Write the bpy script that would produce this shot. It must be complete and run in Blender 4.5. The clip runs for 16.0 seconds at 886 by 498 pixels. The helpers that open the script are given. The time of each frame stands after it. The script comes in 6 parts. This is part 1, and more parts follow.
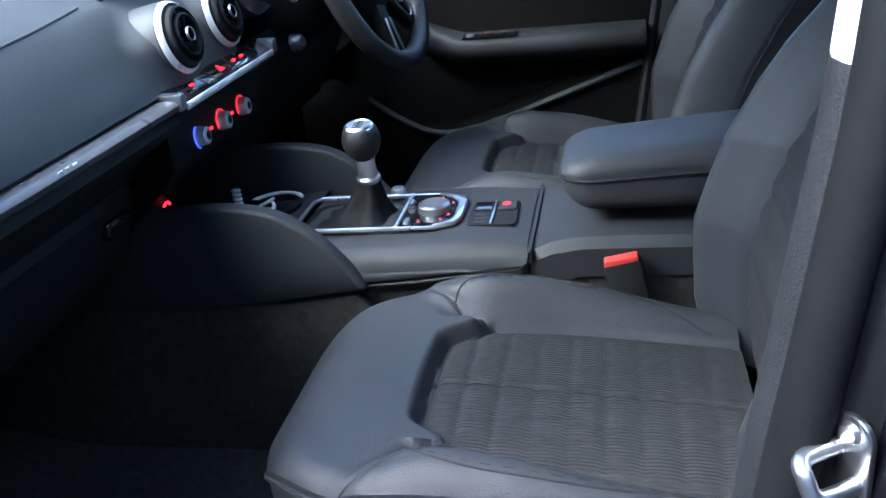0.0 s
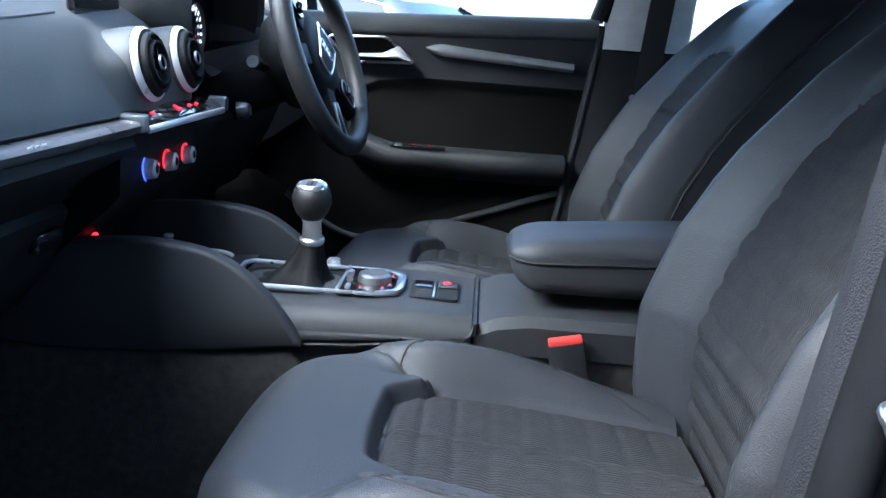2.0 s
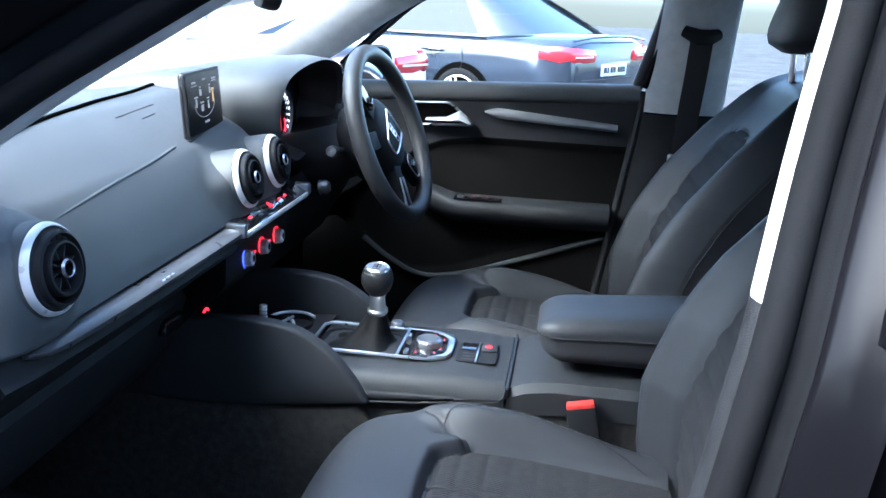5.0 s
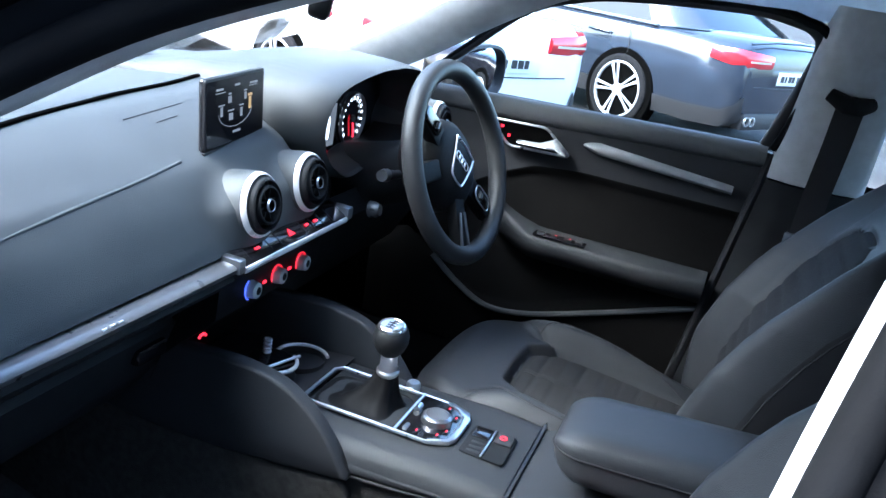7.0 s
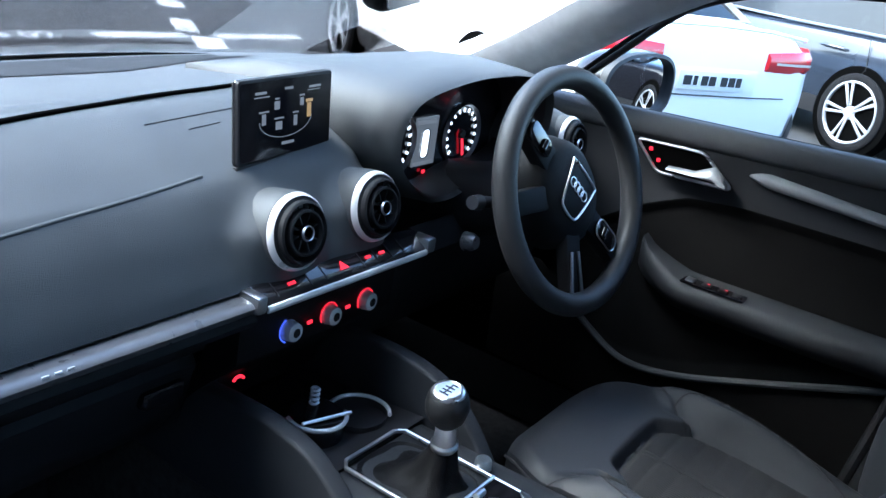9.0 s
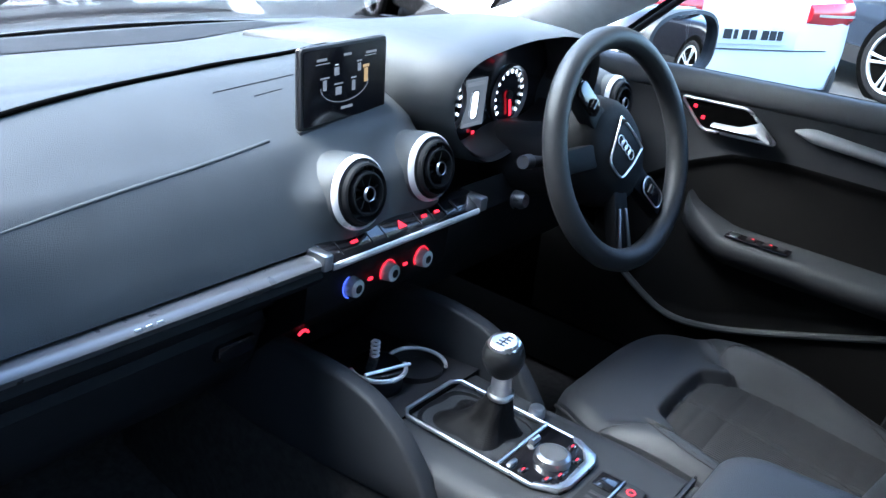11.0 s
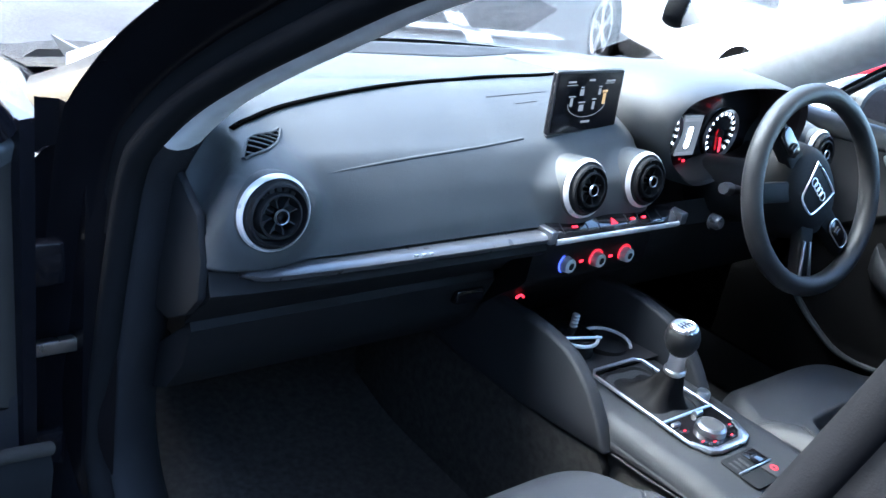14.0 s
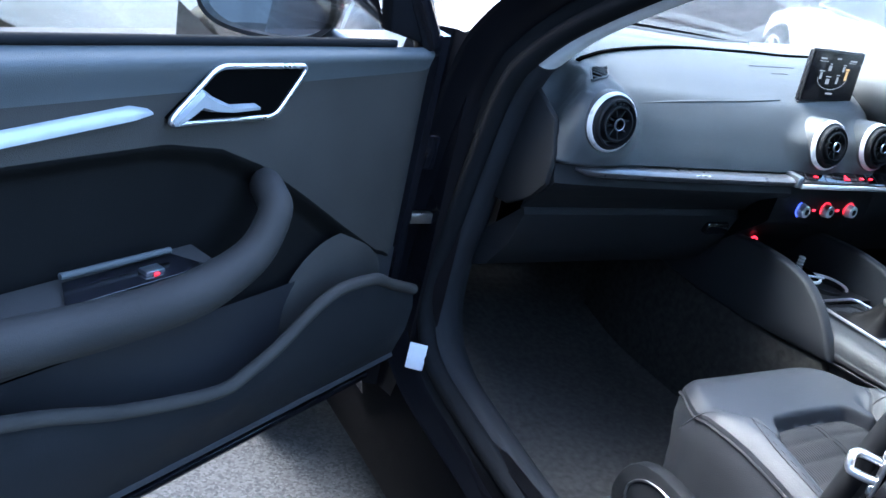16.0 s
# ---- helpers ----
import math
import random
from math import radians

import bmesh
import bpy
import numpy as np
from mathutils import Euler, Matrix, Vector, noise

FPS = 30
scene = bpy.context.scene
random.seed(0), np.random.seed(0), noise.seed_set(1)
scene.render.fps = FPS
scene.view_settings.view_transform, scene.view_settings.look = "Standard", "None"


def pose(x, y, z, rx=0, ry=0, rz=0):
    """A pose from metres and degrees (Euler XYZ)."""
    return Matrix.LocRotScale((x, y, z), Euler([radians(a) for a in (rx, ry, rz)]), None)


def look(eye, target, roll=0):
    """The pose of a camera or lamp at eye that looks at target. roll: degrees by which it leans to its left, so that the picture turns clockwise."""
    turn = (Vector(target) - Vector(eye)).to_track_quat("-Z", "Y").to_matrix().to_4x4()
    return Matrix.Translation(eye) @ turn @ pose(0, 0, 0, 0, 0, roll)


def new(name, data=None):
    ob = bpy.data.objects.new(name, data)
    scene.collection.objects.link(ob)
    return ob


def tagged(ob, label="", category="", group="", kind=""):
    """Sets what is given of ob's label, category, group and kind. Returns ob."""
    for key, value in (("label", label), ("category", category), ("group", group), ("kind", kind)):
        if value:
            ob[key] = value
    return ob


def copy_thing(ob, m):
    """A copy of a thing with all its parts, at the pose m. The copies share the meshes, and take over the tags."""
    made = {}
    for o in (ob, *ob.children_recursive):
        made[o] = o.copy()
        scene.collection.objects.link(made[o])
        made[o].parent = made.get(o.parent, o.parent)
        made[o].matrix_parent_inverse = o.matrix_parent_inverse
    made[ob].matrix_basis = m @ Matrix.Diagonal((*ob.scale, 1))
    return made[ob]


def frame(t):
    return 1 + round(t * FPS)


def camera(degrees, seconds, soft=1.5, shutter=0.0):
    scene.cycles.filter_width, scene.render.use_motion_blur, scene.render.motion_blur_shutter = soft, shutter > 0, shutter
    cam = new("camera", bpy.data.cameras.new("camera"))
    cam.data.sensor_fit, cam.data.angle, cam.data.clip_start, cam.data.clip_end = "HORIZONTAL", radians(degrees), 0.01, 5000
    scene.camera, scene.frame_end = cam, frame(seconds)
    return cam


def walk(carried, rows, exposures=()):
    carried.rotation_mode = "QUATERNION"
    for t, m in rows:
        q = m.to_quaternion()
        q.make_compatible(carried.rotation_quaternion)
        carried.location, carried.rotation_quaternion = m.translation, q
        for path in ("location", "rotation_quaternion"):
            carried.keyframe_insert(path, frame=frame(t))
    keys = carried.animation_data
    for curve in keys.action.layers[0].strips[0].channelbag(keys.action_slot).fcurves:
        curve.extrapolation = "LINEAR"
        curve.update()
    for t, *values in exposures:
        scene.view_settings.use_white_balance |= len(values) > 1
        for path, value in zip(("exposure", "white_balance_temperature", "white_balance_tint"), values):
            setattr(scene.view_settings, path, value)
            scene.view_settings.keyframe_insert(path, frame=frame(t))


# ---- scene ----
cam = camera(54.0, 16.0)
PATH = [
    (0, (-1.104, -0.351, 1.076), (0.671, 0.061, 0.251), -6.8),
    (0.5, (-1.079, -0.332, 1.035), (0.788, 0.011, 0.337), -4.8),
    (1, (-1.049, -0.284, 0.966), (0.826, -0.001, 0.331), 1.5),
    (1.5, (-1.081, -0.235, 0.957), (0.831, -0.082, 0.391), 4.9),
    (2, (-1.155, -0.224, 0.961), (0.785, -0.152, 0.483), 4.0),
    (2.5, (-1.222, -0.234, 0.963), (0.719, -0.146, 0.487), 3.4),
    (3, (-1.305, -0.215, 0.966), (0.646, -0.114, 0.549), 2.6),
    (5.5, (-1.347, -0.347, 1.245), (0.523, 0.015, 0.636), 3.3),
    (6, (-1.285, -0.386, 1.286), (0.548, 0.119, 0.666), 5.8),
    (6.5, (-1.197, -0.387, 1.294), (0.615, 0.172, 0.657), 9.6),
    (7, (-1.081, -0.398, 1.289), (0.714, 0.175, 0.62), 10.0),
    (7.5, (-0.993, -0.407, 1.289), (0.785, 0.199, 0.603), 10.2),
    (8, (-0.903, -0.434, 1.309), (0.847, 0.279, 0.654), 13.3),
    (8.5, (-0.817, -0.455, 1.287), (0.849, 0.43, 0.624), 11.9),
    (9, (-0.772, -0.45, 1.263), (0.806, 0.555, 0.554), 8.8),
    (11.5, (-0.874, -0.454, 1.276), (0.633, 0.568, 0.448), 7.8),
    (12, (-0.965, -0.433, 1.275), (0.564, 0.541, 0.431), 10.2),
    (12.5, (-0.995, -0.459, 1.282), (0.496, 0.561, 0.425), 11.3),
    (13, (-1.02, -0.509, 1.296), (0.387, 0.637, 0.457), 10.8),
    (13.5, (-1.041, -0.558, 1.306), (0.3, 0.689, 0.501), 10.8),
    (14, (-1.071, -0.62, 1.303), (0.159, 0.746, 0.515), 11.2),
    (14.5, (-1.173, -0.648, 1.315), (-0.015, 0.776, 0.522), 12.0),
    (15, (-1.22, -0.714, 1.3), (-0.185, 0.8, 0.502), 11.3),
    (15.5, (-1.35, -0.749, 1.268), (-0.313, 0.761, 0.465), 12.5),
    (16, (-1.5, -0.793, 1.204), (-0.486, 0.743, 0.421), 13.6),
]
walk(cam, [(t, look(eye, target, roll)) for t, eye, target, roll in PATH], [(0.0, 3.6, 5350, 6), (2.0, 3.8, 5400, 6), (3.0, 3.97, 5400, 6), (5.5, 3.92, 5400, 6), (8.0, 3.57, 5400, 6), (9.2, 3.25, 5400, 6), (11.3, 3.84, 5400, 6), (12.5, 4.12, 5450, 6), (14.5, 4.2, 5450, 6), (16.0, 4.36, 5450, 6)])

# ---- light: overcast sky ----
world = bpy.data.worlds.new("overcast")
world.use_nodes = True
scene.world = world
wn = world.node_tree.nodes
sky = wn.new("ShaderNodeTexSky")
sky.sky_type, sky.sun_disc = "NISHITA", False
sky.sun_elevation, sky.sun_rotation = radians(46), radians(321)
sky.air_density, sky.dust_density = 1.0, 4.0
wn["Background"].inputs[1].default_value = 0.15
world.node_tree.links.new(sky.outputs[0], wn["Background"].inputs[0])
sun = new("sun", bpy.data.lights.new("sun", "SUN"))
sun.data.energy, sun.data.angle, sun.data.color = 1.15, radians(60), (1.0, 0.985, 0.965)
sun.matrix_world = look((0, 0, 0), (0.45, -0.55, -0.74))


# ---- materials ----
def mat(name, color, rough=0.5, metal=0.0, var=0.15, scale=30.0, bump=0.0, bscale=400.0, coat=0.0, glow=None, power=0.0, spec=0.5, kind="noise", rvar=0.08):
    m = bpy.data.materials.new(name)
    m.use_nodes = True
    nt = m.node_tree
    n, l = nt.nodes, nt.links
    b = n["Principled BSDF"]
    b.inputs["Roughness"].default_value = rough
    b.inputs["Metallic"].default_value = metal
    b.inputs["Specular IOR Level"].default_value = spec
    b.inputs["Coat Weight"].default_value = coat
    b.inputs["Coat Roughness"].default_value = 0.05
    co = n.new("ShaderNodeTexCoord")
    big = n.new("ShaderNodeTexNoise")
    big.inputs["Scale"].default_value, big.inputs["Detail"].default_value = scale, 6
    l.new(co.outputs["Object"], big.inputs["Vector"])
    ramp = n.new("ShaderNodeMapRange")
    ramp.inputs[1].default_value, ramp.inputs[2].default_value = 0.3, 0.7
    ramp.inputs[3].default_value, ramp.inputs[4].default_value = 1 - var, 1 + var
    l.new(big.outputs[0], ramp.inputs[0])
    mul = n.new("ShaderNodeVectorMath")
    mul.operation = "SCALE"
    mul.inputs[0].default_value = color[:3]
    l.new(ramp.outputs[0], mul.inputs["Scale"])
    l.new(mul.outputs[0], b.inputs["Base Color"])
    if rvar:
        rr = n.new("ShaderNodeMapRange")
        rr.inputs[3].default_value, rr.inputs[4].default_value = max(0.02, rough - rvar), min(1, rough + rvar)
        l.new(big.outputs[0], rr.inputs[0])
        l.new(rr.outputs[0], b.inputs["Roughness"])
    if bump:
        if kind == "cell":
            fine = n.new("ShaderNodeTexVoronoi")
            fine.inputs["Scale"].default_value = bscale
        elif kind == "rib":
            fine = n.new("ShaderNodeTexWave")
            fine.bands_direction = "X"
            fine.inputs["Scale"].default_value = bscale
            fine.inputs["Distortion"].default_value = 0.12
            fine.inputs["Detail Scale"].default_value = 3.0
        else:
            fine = n.new("ShaderNodeTexNoise")
            fine.inputs["Scale"].default_value, fine.inputs["Detail"].default_value = bscale, 4
        l.new(co.outputs["Object"], fine.inputs["Vector"])
        bp = n.new("ShaderNodeBump")
        bp.inputs["Strength"].default_value, bp.inputs["Distance"].default_value = bump, 0.002
        l.new(fine.outputs[0], bp.inputs["Height"])
        l.new(bp.outputs[0], b.inputs["Normal"])
    if glow:
        b.inputs["Emission Color"].default_value = (*glow, 1)
        b.inputs["Emission Strength"].default_value = power
    return m


SOFT = mat("soft_touch_plastic", (0.052, 0.058, 0.061), 0.55, 0, 0.12, 12, 0.25, 900, kind="cell", spec=0.4)
HARD = mat("hard_black_plastic", (0.0135, 0.0145, 0.016), 0.6, 0, 0.15, 25, 0.2, 900, kind="cell", spec=0.14)
SILL = mat("grained_sill_plastic", (0.004, 0.004, 0.005), 0.8, 0, 0.2, 20, 0.3, 700, kind="cell", spec=0.08)
DARK = mat("matt_black_plastic", (0.014, 0.014, 0.016), 0.55, 0, 0.15, 30, 0.1, 600)
GLOSS = mat("gloss_black_plastic", (0.008, 0.008, 0.010), 0.12, 0, 0.1, 20, coat=0.5)
DOORSOFT = mat("grained_door_plastic", (0.037, 0.035, 0.032), 0.75, 0, 0.14, 10, 0.3, 800, kind="cell", spec=0.14)
# lighter copy of the soft-touch plastic, with the window's sky light in its colour
ROLL = mat("lit_roll_vinyl", (0.075, 0.08, 0.084), 0.55, 0, 0.12, 12, 0.25, 900, kind="cell", spec=0.4)
# door trim darkened by colour to carry the shade of the sunk panels
RECESS = mat("shaded_recess_vinyl", (0.0065, 0.0065, 0.0065), 0.85, 0, 0.15, 12, 0.2, 750, kind="cell", spec=0.06)
DOORPAD = mat("padded_door_vinyl", (0.024, 0.023, 0.022), 0.7, 0, 0.16, 12, 0.2, 750, kind="cell", spec=0.2)
CONSOLE = mat("console_plastic", (0.024, 0.026, 0.029), 0.55, 0, 0.12, 14, 0.2, 900, kind="cell", spec=0.3)
LEATHER = mat("black_leather", (0.027, 0.029, 0.033), 0.52, 0, 0.18, 9, 0.2, 750, kind="cell", spec=0.42)
RIMLEATHER = mat("steering_leather", (0.027, 0.029, 0.031), 0.40, 0, 0.12, 14, 0.2, 900, kind="cell", spec=0.4)
CLOTH = mat("ribbed_cloth", (0.028, 0.028, 0.029), 0.9, 0, 0.2, 60, 0.6, 68, kind="rib", spec=0.2)
STITCH = mat("seam_thread", (0.012, 0.012, 0.014), 0.8, 0, 0.1)
CARPET = mat("black_carpet", (0.044, 0.042, 0.039), 0.95, 0, 0.3, 80, 0.9, 700, spec=0.1)
GAITER = mat("gaiter_leather", (0.0035, 0.0035, 0.004), 0.6, 0, 0.2, 25, 0.3, 600, kind="cell", spec=0.14)
CHROME = mat("satin_chrome", (0.80, 0.81, 0.83), 0.30, 1.0, 0.05, 40)
ALU = mat("brushed_aluminium", (0.42, 0.44, 0.47), 0.34, 1.0, 0.06, 50)
STRIP = mat("satin_trim_paint", (0.30, 0.315, 0.33), 0.38, 0.3, 0.06, 50)
TRIM = mat("anthracite_decor", (0.11, 0.113, 0.12), 0.3, 0.4, 0.06, 60)
# near-black that stands in for shade inside hollows; dark joints use it too
VOID = mat("hollow_shade_black", (0.002, 0.002, 0.002), 1.0, 0, 0.1, 30, spec=0.0)
SILVER = mat("satin_silver_paint", (0.74, 0.75, 0.76), 0.3, 0.25, 0.04, 40)
STEEL = mat("zinc_steel", (0.5, 0.5, 0.5), 0.3, 1.0, 0.1, 60)
JAMB = mat("black_jamb_paint", (0.004, 0.004, 0.005), 0.22, 0, 0.1, 15, rvar=0.03, spec=0.09)
RUBBER = mat("black_rubber", (0.007, 0.0075, 0.0085), 0.8, 0, 0.15, 40, 0.12, 700, spec=0.08)
PILLARTRIM = mat("grained_pillar_plastic", (0.014, 0.0152, 0.0175), 0.75, 0, 0.12, 20, 0.3, 700, kind="cell", spec=0.15)
KNOBLEATHER = mat("knob_leather", (0.010, 0.011, 0.012), 0.42, 0, 0.12, 20, 0.25, 800, kind="cell", spec=0.4)
PAINT = mat("black_car_paint", (0.006, 0.006, 0.008), 0.16, 0, 0.1, 15, coat=0.12, rvar=0.03, spec=0.25)
HEADLINER = mat("grey_headliner", (0.53, 0.55, 0.555), 0.9, 0, 0.08, 40, 0.3, 800, spec=0.2)
BELT = mat("black_webbing", (0.012, 0.012, 0.014), 0.75, 0, 0.1, 80, 0.4, 700)
RED = mat("red_plastic", (0.65, 0.05, 0.04), 0.4, 0, 0.05)
REDGLOW = mat("red_light", (0.3, 0.0, 0.0), 0.4, 0, 0, glow=(1.0, 0.02, 0.04), power=0.22)
BLUEGLOW = mat("blue_light", (0.0, 0.0, 0.3), 0.4, 0, 0, glow=(0.1, 0.15, 1.0), power=0.2)
WHITEGLOW = mat("white_light", (0.5, 0.5, 0.5), 0.4, 0, 0, glow=(0.9, 0.95, 1.0), power=0.25)
DIMGLOW = mat("dim_display_light", (0.1, 0.1, 0.1), 0.4, 0, 0, glow=(0.6, 0.62, 0.68), power=0.028)
PANELGLOW = mat("lit_panel_glass", (0.05, 0.05, 0.055), 0.3, 0, 0, glow=(0.60, 0.64, 0.70), power=0.022)
AMBER = mat("amber_display_light", (0.1, 0.1, 0.1), 0.4, 0, 0, glow=(0.9, 0.55, 0.2), power=0.05)
SCREEN = mat("display_glass", (0.006, 0.006, 0.008), 0.12, 0, 0.1, 30, coat=0.3)
WHITEPAINT = mat("white_car_paint", (0.86, 0.86, 0.85), 0.35, 0, 0.02, 3, coat=0.4, rvar=0.03)
BLUEPAINT = mat("slate_blue_car_paint", (0.026, 0.033, 0.048), 0.16, 0.3, 0.05, 3, coat=0.6, rvar=0.03)
TAILRED = mat("red_tail_lens", (0.55, 0.02, 0.03), 0.15, 0, 0.08, 40, coat=0.8)
TYRE = mat("tyre_rubber", (0.009, 0.009, 0.010), 0.85, 0, 0.2, 30, 0.3, 200, spec=0.1)
ALLOY = mat("silver_alloy", (0.40, 0.41, 0.43), 0.35, 0.4, 0.05, 30)
TINT = mat("tinted_window", (0.008, 0.011, 0.014), 0.06, 0, 0.1, 5, rvar=0.0, spec=0.16)
PLATE = mat("plate_white", (0.75, 0.76, 0.74), 0.4, 0, 0.04, 30)
INK = mat("black_ink", (0.015, 0.015, 0.018), 0.5, 0, 0.05)
LINE = mat("road_paint", (0.68, 0.68, 0.66), 0.7, 0, 0.2, 6, 0.4, 120)
WALLSTONE = mat("rendered_wall", (0.085, 0.088, 0.095), 0.9, 0, 0.3, 1.2, 0.5, 60)
LABEL = mat("white_sticker", (0.7, 0.72, 0.75), 0.4, 0, 0.05)
MIRROR = mat("mirror_glass", (0.85, 0.87, 0.88), 0.02, 1.0, 0.0, rvar=0.0)


def glass_mat():
    m = bpy.data.materials.new("clear_glass")
    m.use_nodes = True
    n, l = m.node_tree.nodes, m.node_tree.links
    n.remove(n["Principled BSDF"])
    t, g, mix, f = n.new("ShaderNodeBsdfTransparent"), n.new("ShaderNodeBsdfGlossy"), n.new("ShaderNodeMixShader"), n.new("ShaderNodeFresnel")
    t.inputs[0].default_value = (0.86, 0.92, 0.91, 1)
    g.inputs["Roughness"].default_value = 0.02
    f.inputs[0].default_value = 1.3
    l.new(f.outputs[0], mix.inputs[0])
    l.new(t.outputs[0], mix.inputs[1])
    l.new(g.outputs[0], mix.inputs[2])
    l.new(mix.outputs[0], n["Material Output"].inputs[0])
    return m


GLASS = glass_mat()


def asphalt_mat():
    m = mat("asphalt", (0.036, 0.036, 0.037), 0.95, 0, 0.35, 1.3, 0.7, 160, spec=0.1)
    n, l = m.node_tree.nodes, m.node_tree.links
    b = n["Principled BSDF"]
    co = n.new("ShaderNodeTexCoord")
    v = n.new("ShaderNodeTexVoronoi")
    v.inputs["Scale"].default_value = 170
    l.new(co.outputs["Object"], v.inputs["Vector"])
    r = n.new("ShaderNodeMapRange")
    r.inputs[1].default_value, r.inputs[2].default_value, r.inputs[3].default_value, r.inputs[4].default_value = 0.0, 1.0, 0.7, 1.45
    sep = n.new("ShaderNodeSeparateColor")
    l.new(v.outputs["Color"], sep.inputs[0])
    l.new(sep.outputs[0], r.inputs[0])
    mul = n.new("ShaderNodeVectorMath")
    mul.operation = "SCALE"
    l.new(b.inputs["Base Color"].links[0].from_socket, mul.inputs[0])
    l.new(r.outputs[0], mul.inputs["Scale"])
    l.new(mul.outputs[0], b.inputs["Base Color"])
    return m


ASPHALT = asphalt_mat()

# ---- builders ----
PLACE = {}


def finish(name, bm, material, sharp=38):
    bmesh.ops.recalc_face_normals(bm, faces=bm.faces)
    for f in bm.faces:
        f.smooth = True
    for e in bm.edges:
        e.smooth = not (len(e.link_faces) == 2 and e.calc_face_angle(0) > radians(sharp))
    me = bpy.data.meshes.new(name)
    bm.to_mesh(me)
    bm.free()
    if material:
        me.materials.append(material)
    ob = new(name, me)
    PLACE[ob] = Matrix.Identity(4)
    return ob


def thing(name, label, category, base=(0, 0, 0), group="", kind="", m=None):
    """An Empty at the thing's base. With a pose m the parts are built in its own axes."""
    ob = new(name)
    ob.empty_display_size = 0.05
    if m is None:
        ob.location = base
        PLACE[ob] = Matrix.Translation(base)
    else:
        ob.matrix_basis = m
        PLACE[ob] = Matrix.Identity(4)
    return tagged(ob, label, category, group, kind)


def part(name, bm, material, parent, label="", sharp=38):
    ob = finish(name, bm, material, sharp)
    ob.parent = parent
    ob.matrix_parent_inverse = PLACE[parent].inverted()
    if label:
        ob["label"] = label
    return ob


def solo(name, bm, material, label, category, kind="", group="", sharp=38):
    return tagged(finish(name, bm, material, sharp), label, category, group, kind)


def grid(rows, wrap_u=False, wrap_v=False, caps=False):
    """A sheet through rows of points."""
    bm = bmesh.new()
    vs = [[bm.verts.new(p) for p in r] for r in rows]
    nr, nc = len(vs), len(vs[0])
    for i in range(nr if wrap_u else nr - 1):
        for j in range(nc if wrap_v else nc - 1):
            q = [vs[i][j], vs[i][(j + 1) % nc], vs[(i + 1) % nr][(j + 1) % nc], vs[(i + 1) % nr][j]]
            try:
                bm.faces.new(q)
            except ValueError:
                pass
    if caps:
        for r in (vs[0], vs[-1]):
            try:
                bm.faces.new(r)
            except ValueError:
                pass
    return bm


def thick(bm, d):
    """Gives a sheet a thickness."""
    geo = bmesh.ops.solidify(bm, geom=bm.faces[:], thickness=d)
    return bm


def box(x0, x1, y0, y1, z0, z1, bevel=0.0, seg=2, m=None):
    bm = bmesh.new()
    bmesh.ops.create_cube(bm, size=1.0)
    for v in bm.verts:
        v.co = Vector((x0 + (v.co.x + 0.5) * (x1 - x0), y0 + (v.co.y + 0.5) * (y1 - y0), z0 + (v.co.z + 0.5) * (z1 - z0)))
    if bevel:
        bmesh.ops.bevel(bm, geom=bm.edges[:], offset=bevel, segments=seg, affect="EDGES", profile=0.5)
    if m is not None:
        bm.transform(m)
    return bm


def lathe(profile, m, seg=40, close=False):
    """Turns (radius, height) pairs about z, then poses them by m."""
    rows = [[(r * math.cos(2 * math.pi * k / seg), r * math.sin(2 * math.pi * k / seg), h) for k in range(seg)] for r, h in profile]
    bm = grid(rows, wrap_u=close, wrap_v=True)
    bmesh.ops.remove_doubles(bm, verts=bm.verts[:], dist=1e-6)
    bm.transform(m)
    return bm


def tube(points, r, seg=10, closed=False, flat=1.0):
    """A tube along points; r may be a list."""
    pts = [Vector(p) for p in points]
    n = len(pts)
    rs = [float(v) for v in r] if isinstance(r, (list, tuple)) else [float(r)] * n
    rows, up = [], None
    for i, p in enumerate(pts):
        a, b = (pts[i - 1] if (i or closed) else p), (pts[(i + 1) % n] if (i < n - 1 or closed) else p)
        d = (b - a).normalized()
        if up is None:
            up = Vector((0, 0, 1)) if abs(d.z) < 0.9 else Vector((1, 0, 0))
        side = d.cross(up).normalized()
        up = side.cross(d).normalized()
        rows.append([p + rs[i] * (math.cos(2 * math.pi * k / seg) * side + flat * math.sin(2 * math.pi * k / seg) * up) for k in range(seg)])
    return grid(rows, wrap_u=closed, wrap_v=True, caps=not closed)


def plate(outline, axis, a, b, bevel=0.0, m=None):
    """Extrudes a 2D outline along x, y or z from a to b."""
    def put(u, v, w):
        return {"x": (w, u, v), "y": (u, w, v), "z": (u, v, w)}[axis]
    bm = bmesh.new()
    lo = [bm.verts.new(put(u, v, a)) for u, v in outline]
    hi = [bm.verts.new(put(u, v, b)) for u, v in outline]
    bm.faces.new(lo)
    bm.faces.new(hi[::-1])
    n = len(lo)
    for i in range(n):
        bm.faces.new((lo[i], hi[i], hi[(i + 1) % n], lo[(i + 1) % n]))
    bmesh.ops.recalc_face_normals(bm, faces=bm.faces)
    if bevel:
        sharp = [e for e in bm.edges if e.calc_face_angle(0) > 0.6]
        bmesh.ops.bevel(bm, geom=sharp, offset=bevel, segments=2, affect="EDGES", profile=0.5)
    if m is not None:
        bm.transform(m)
    return bm


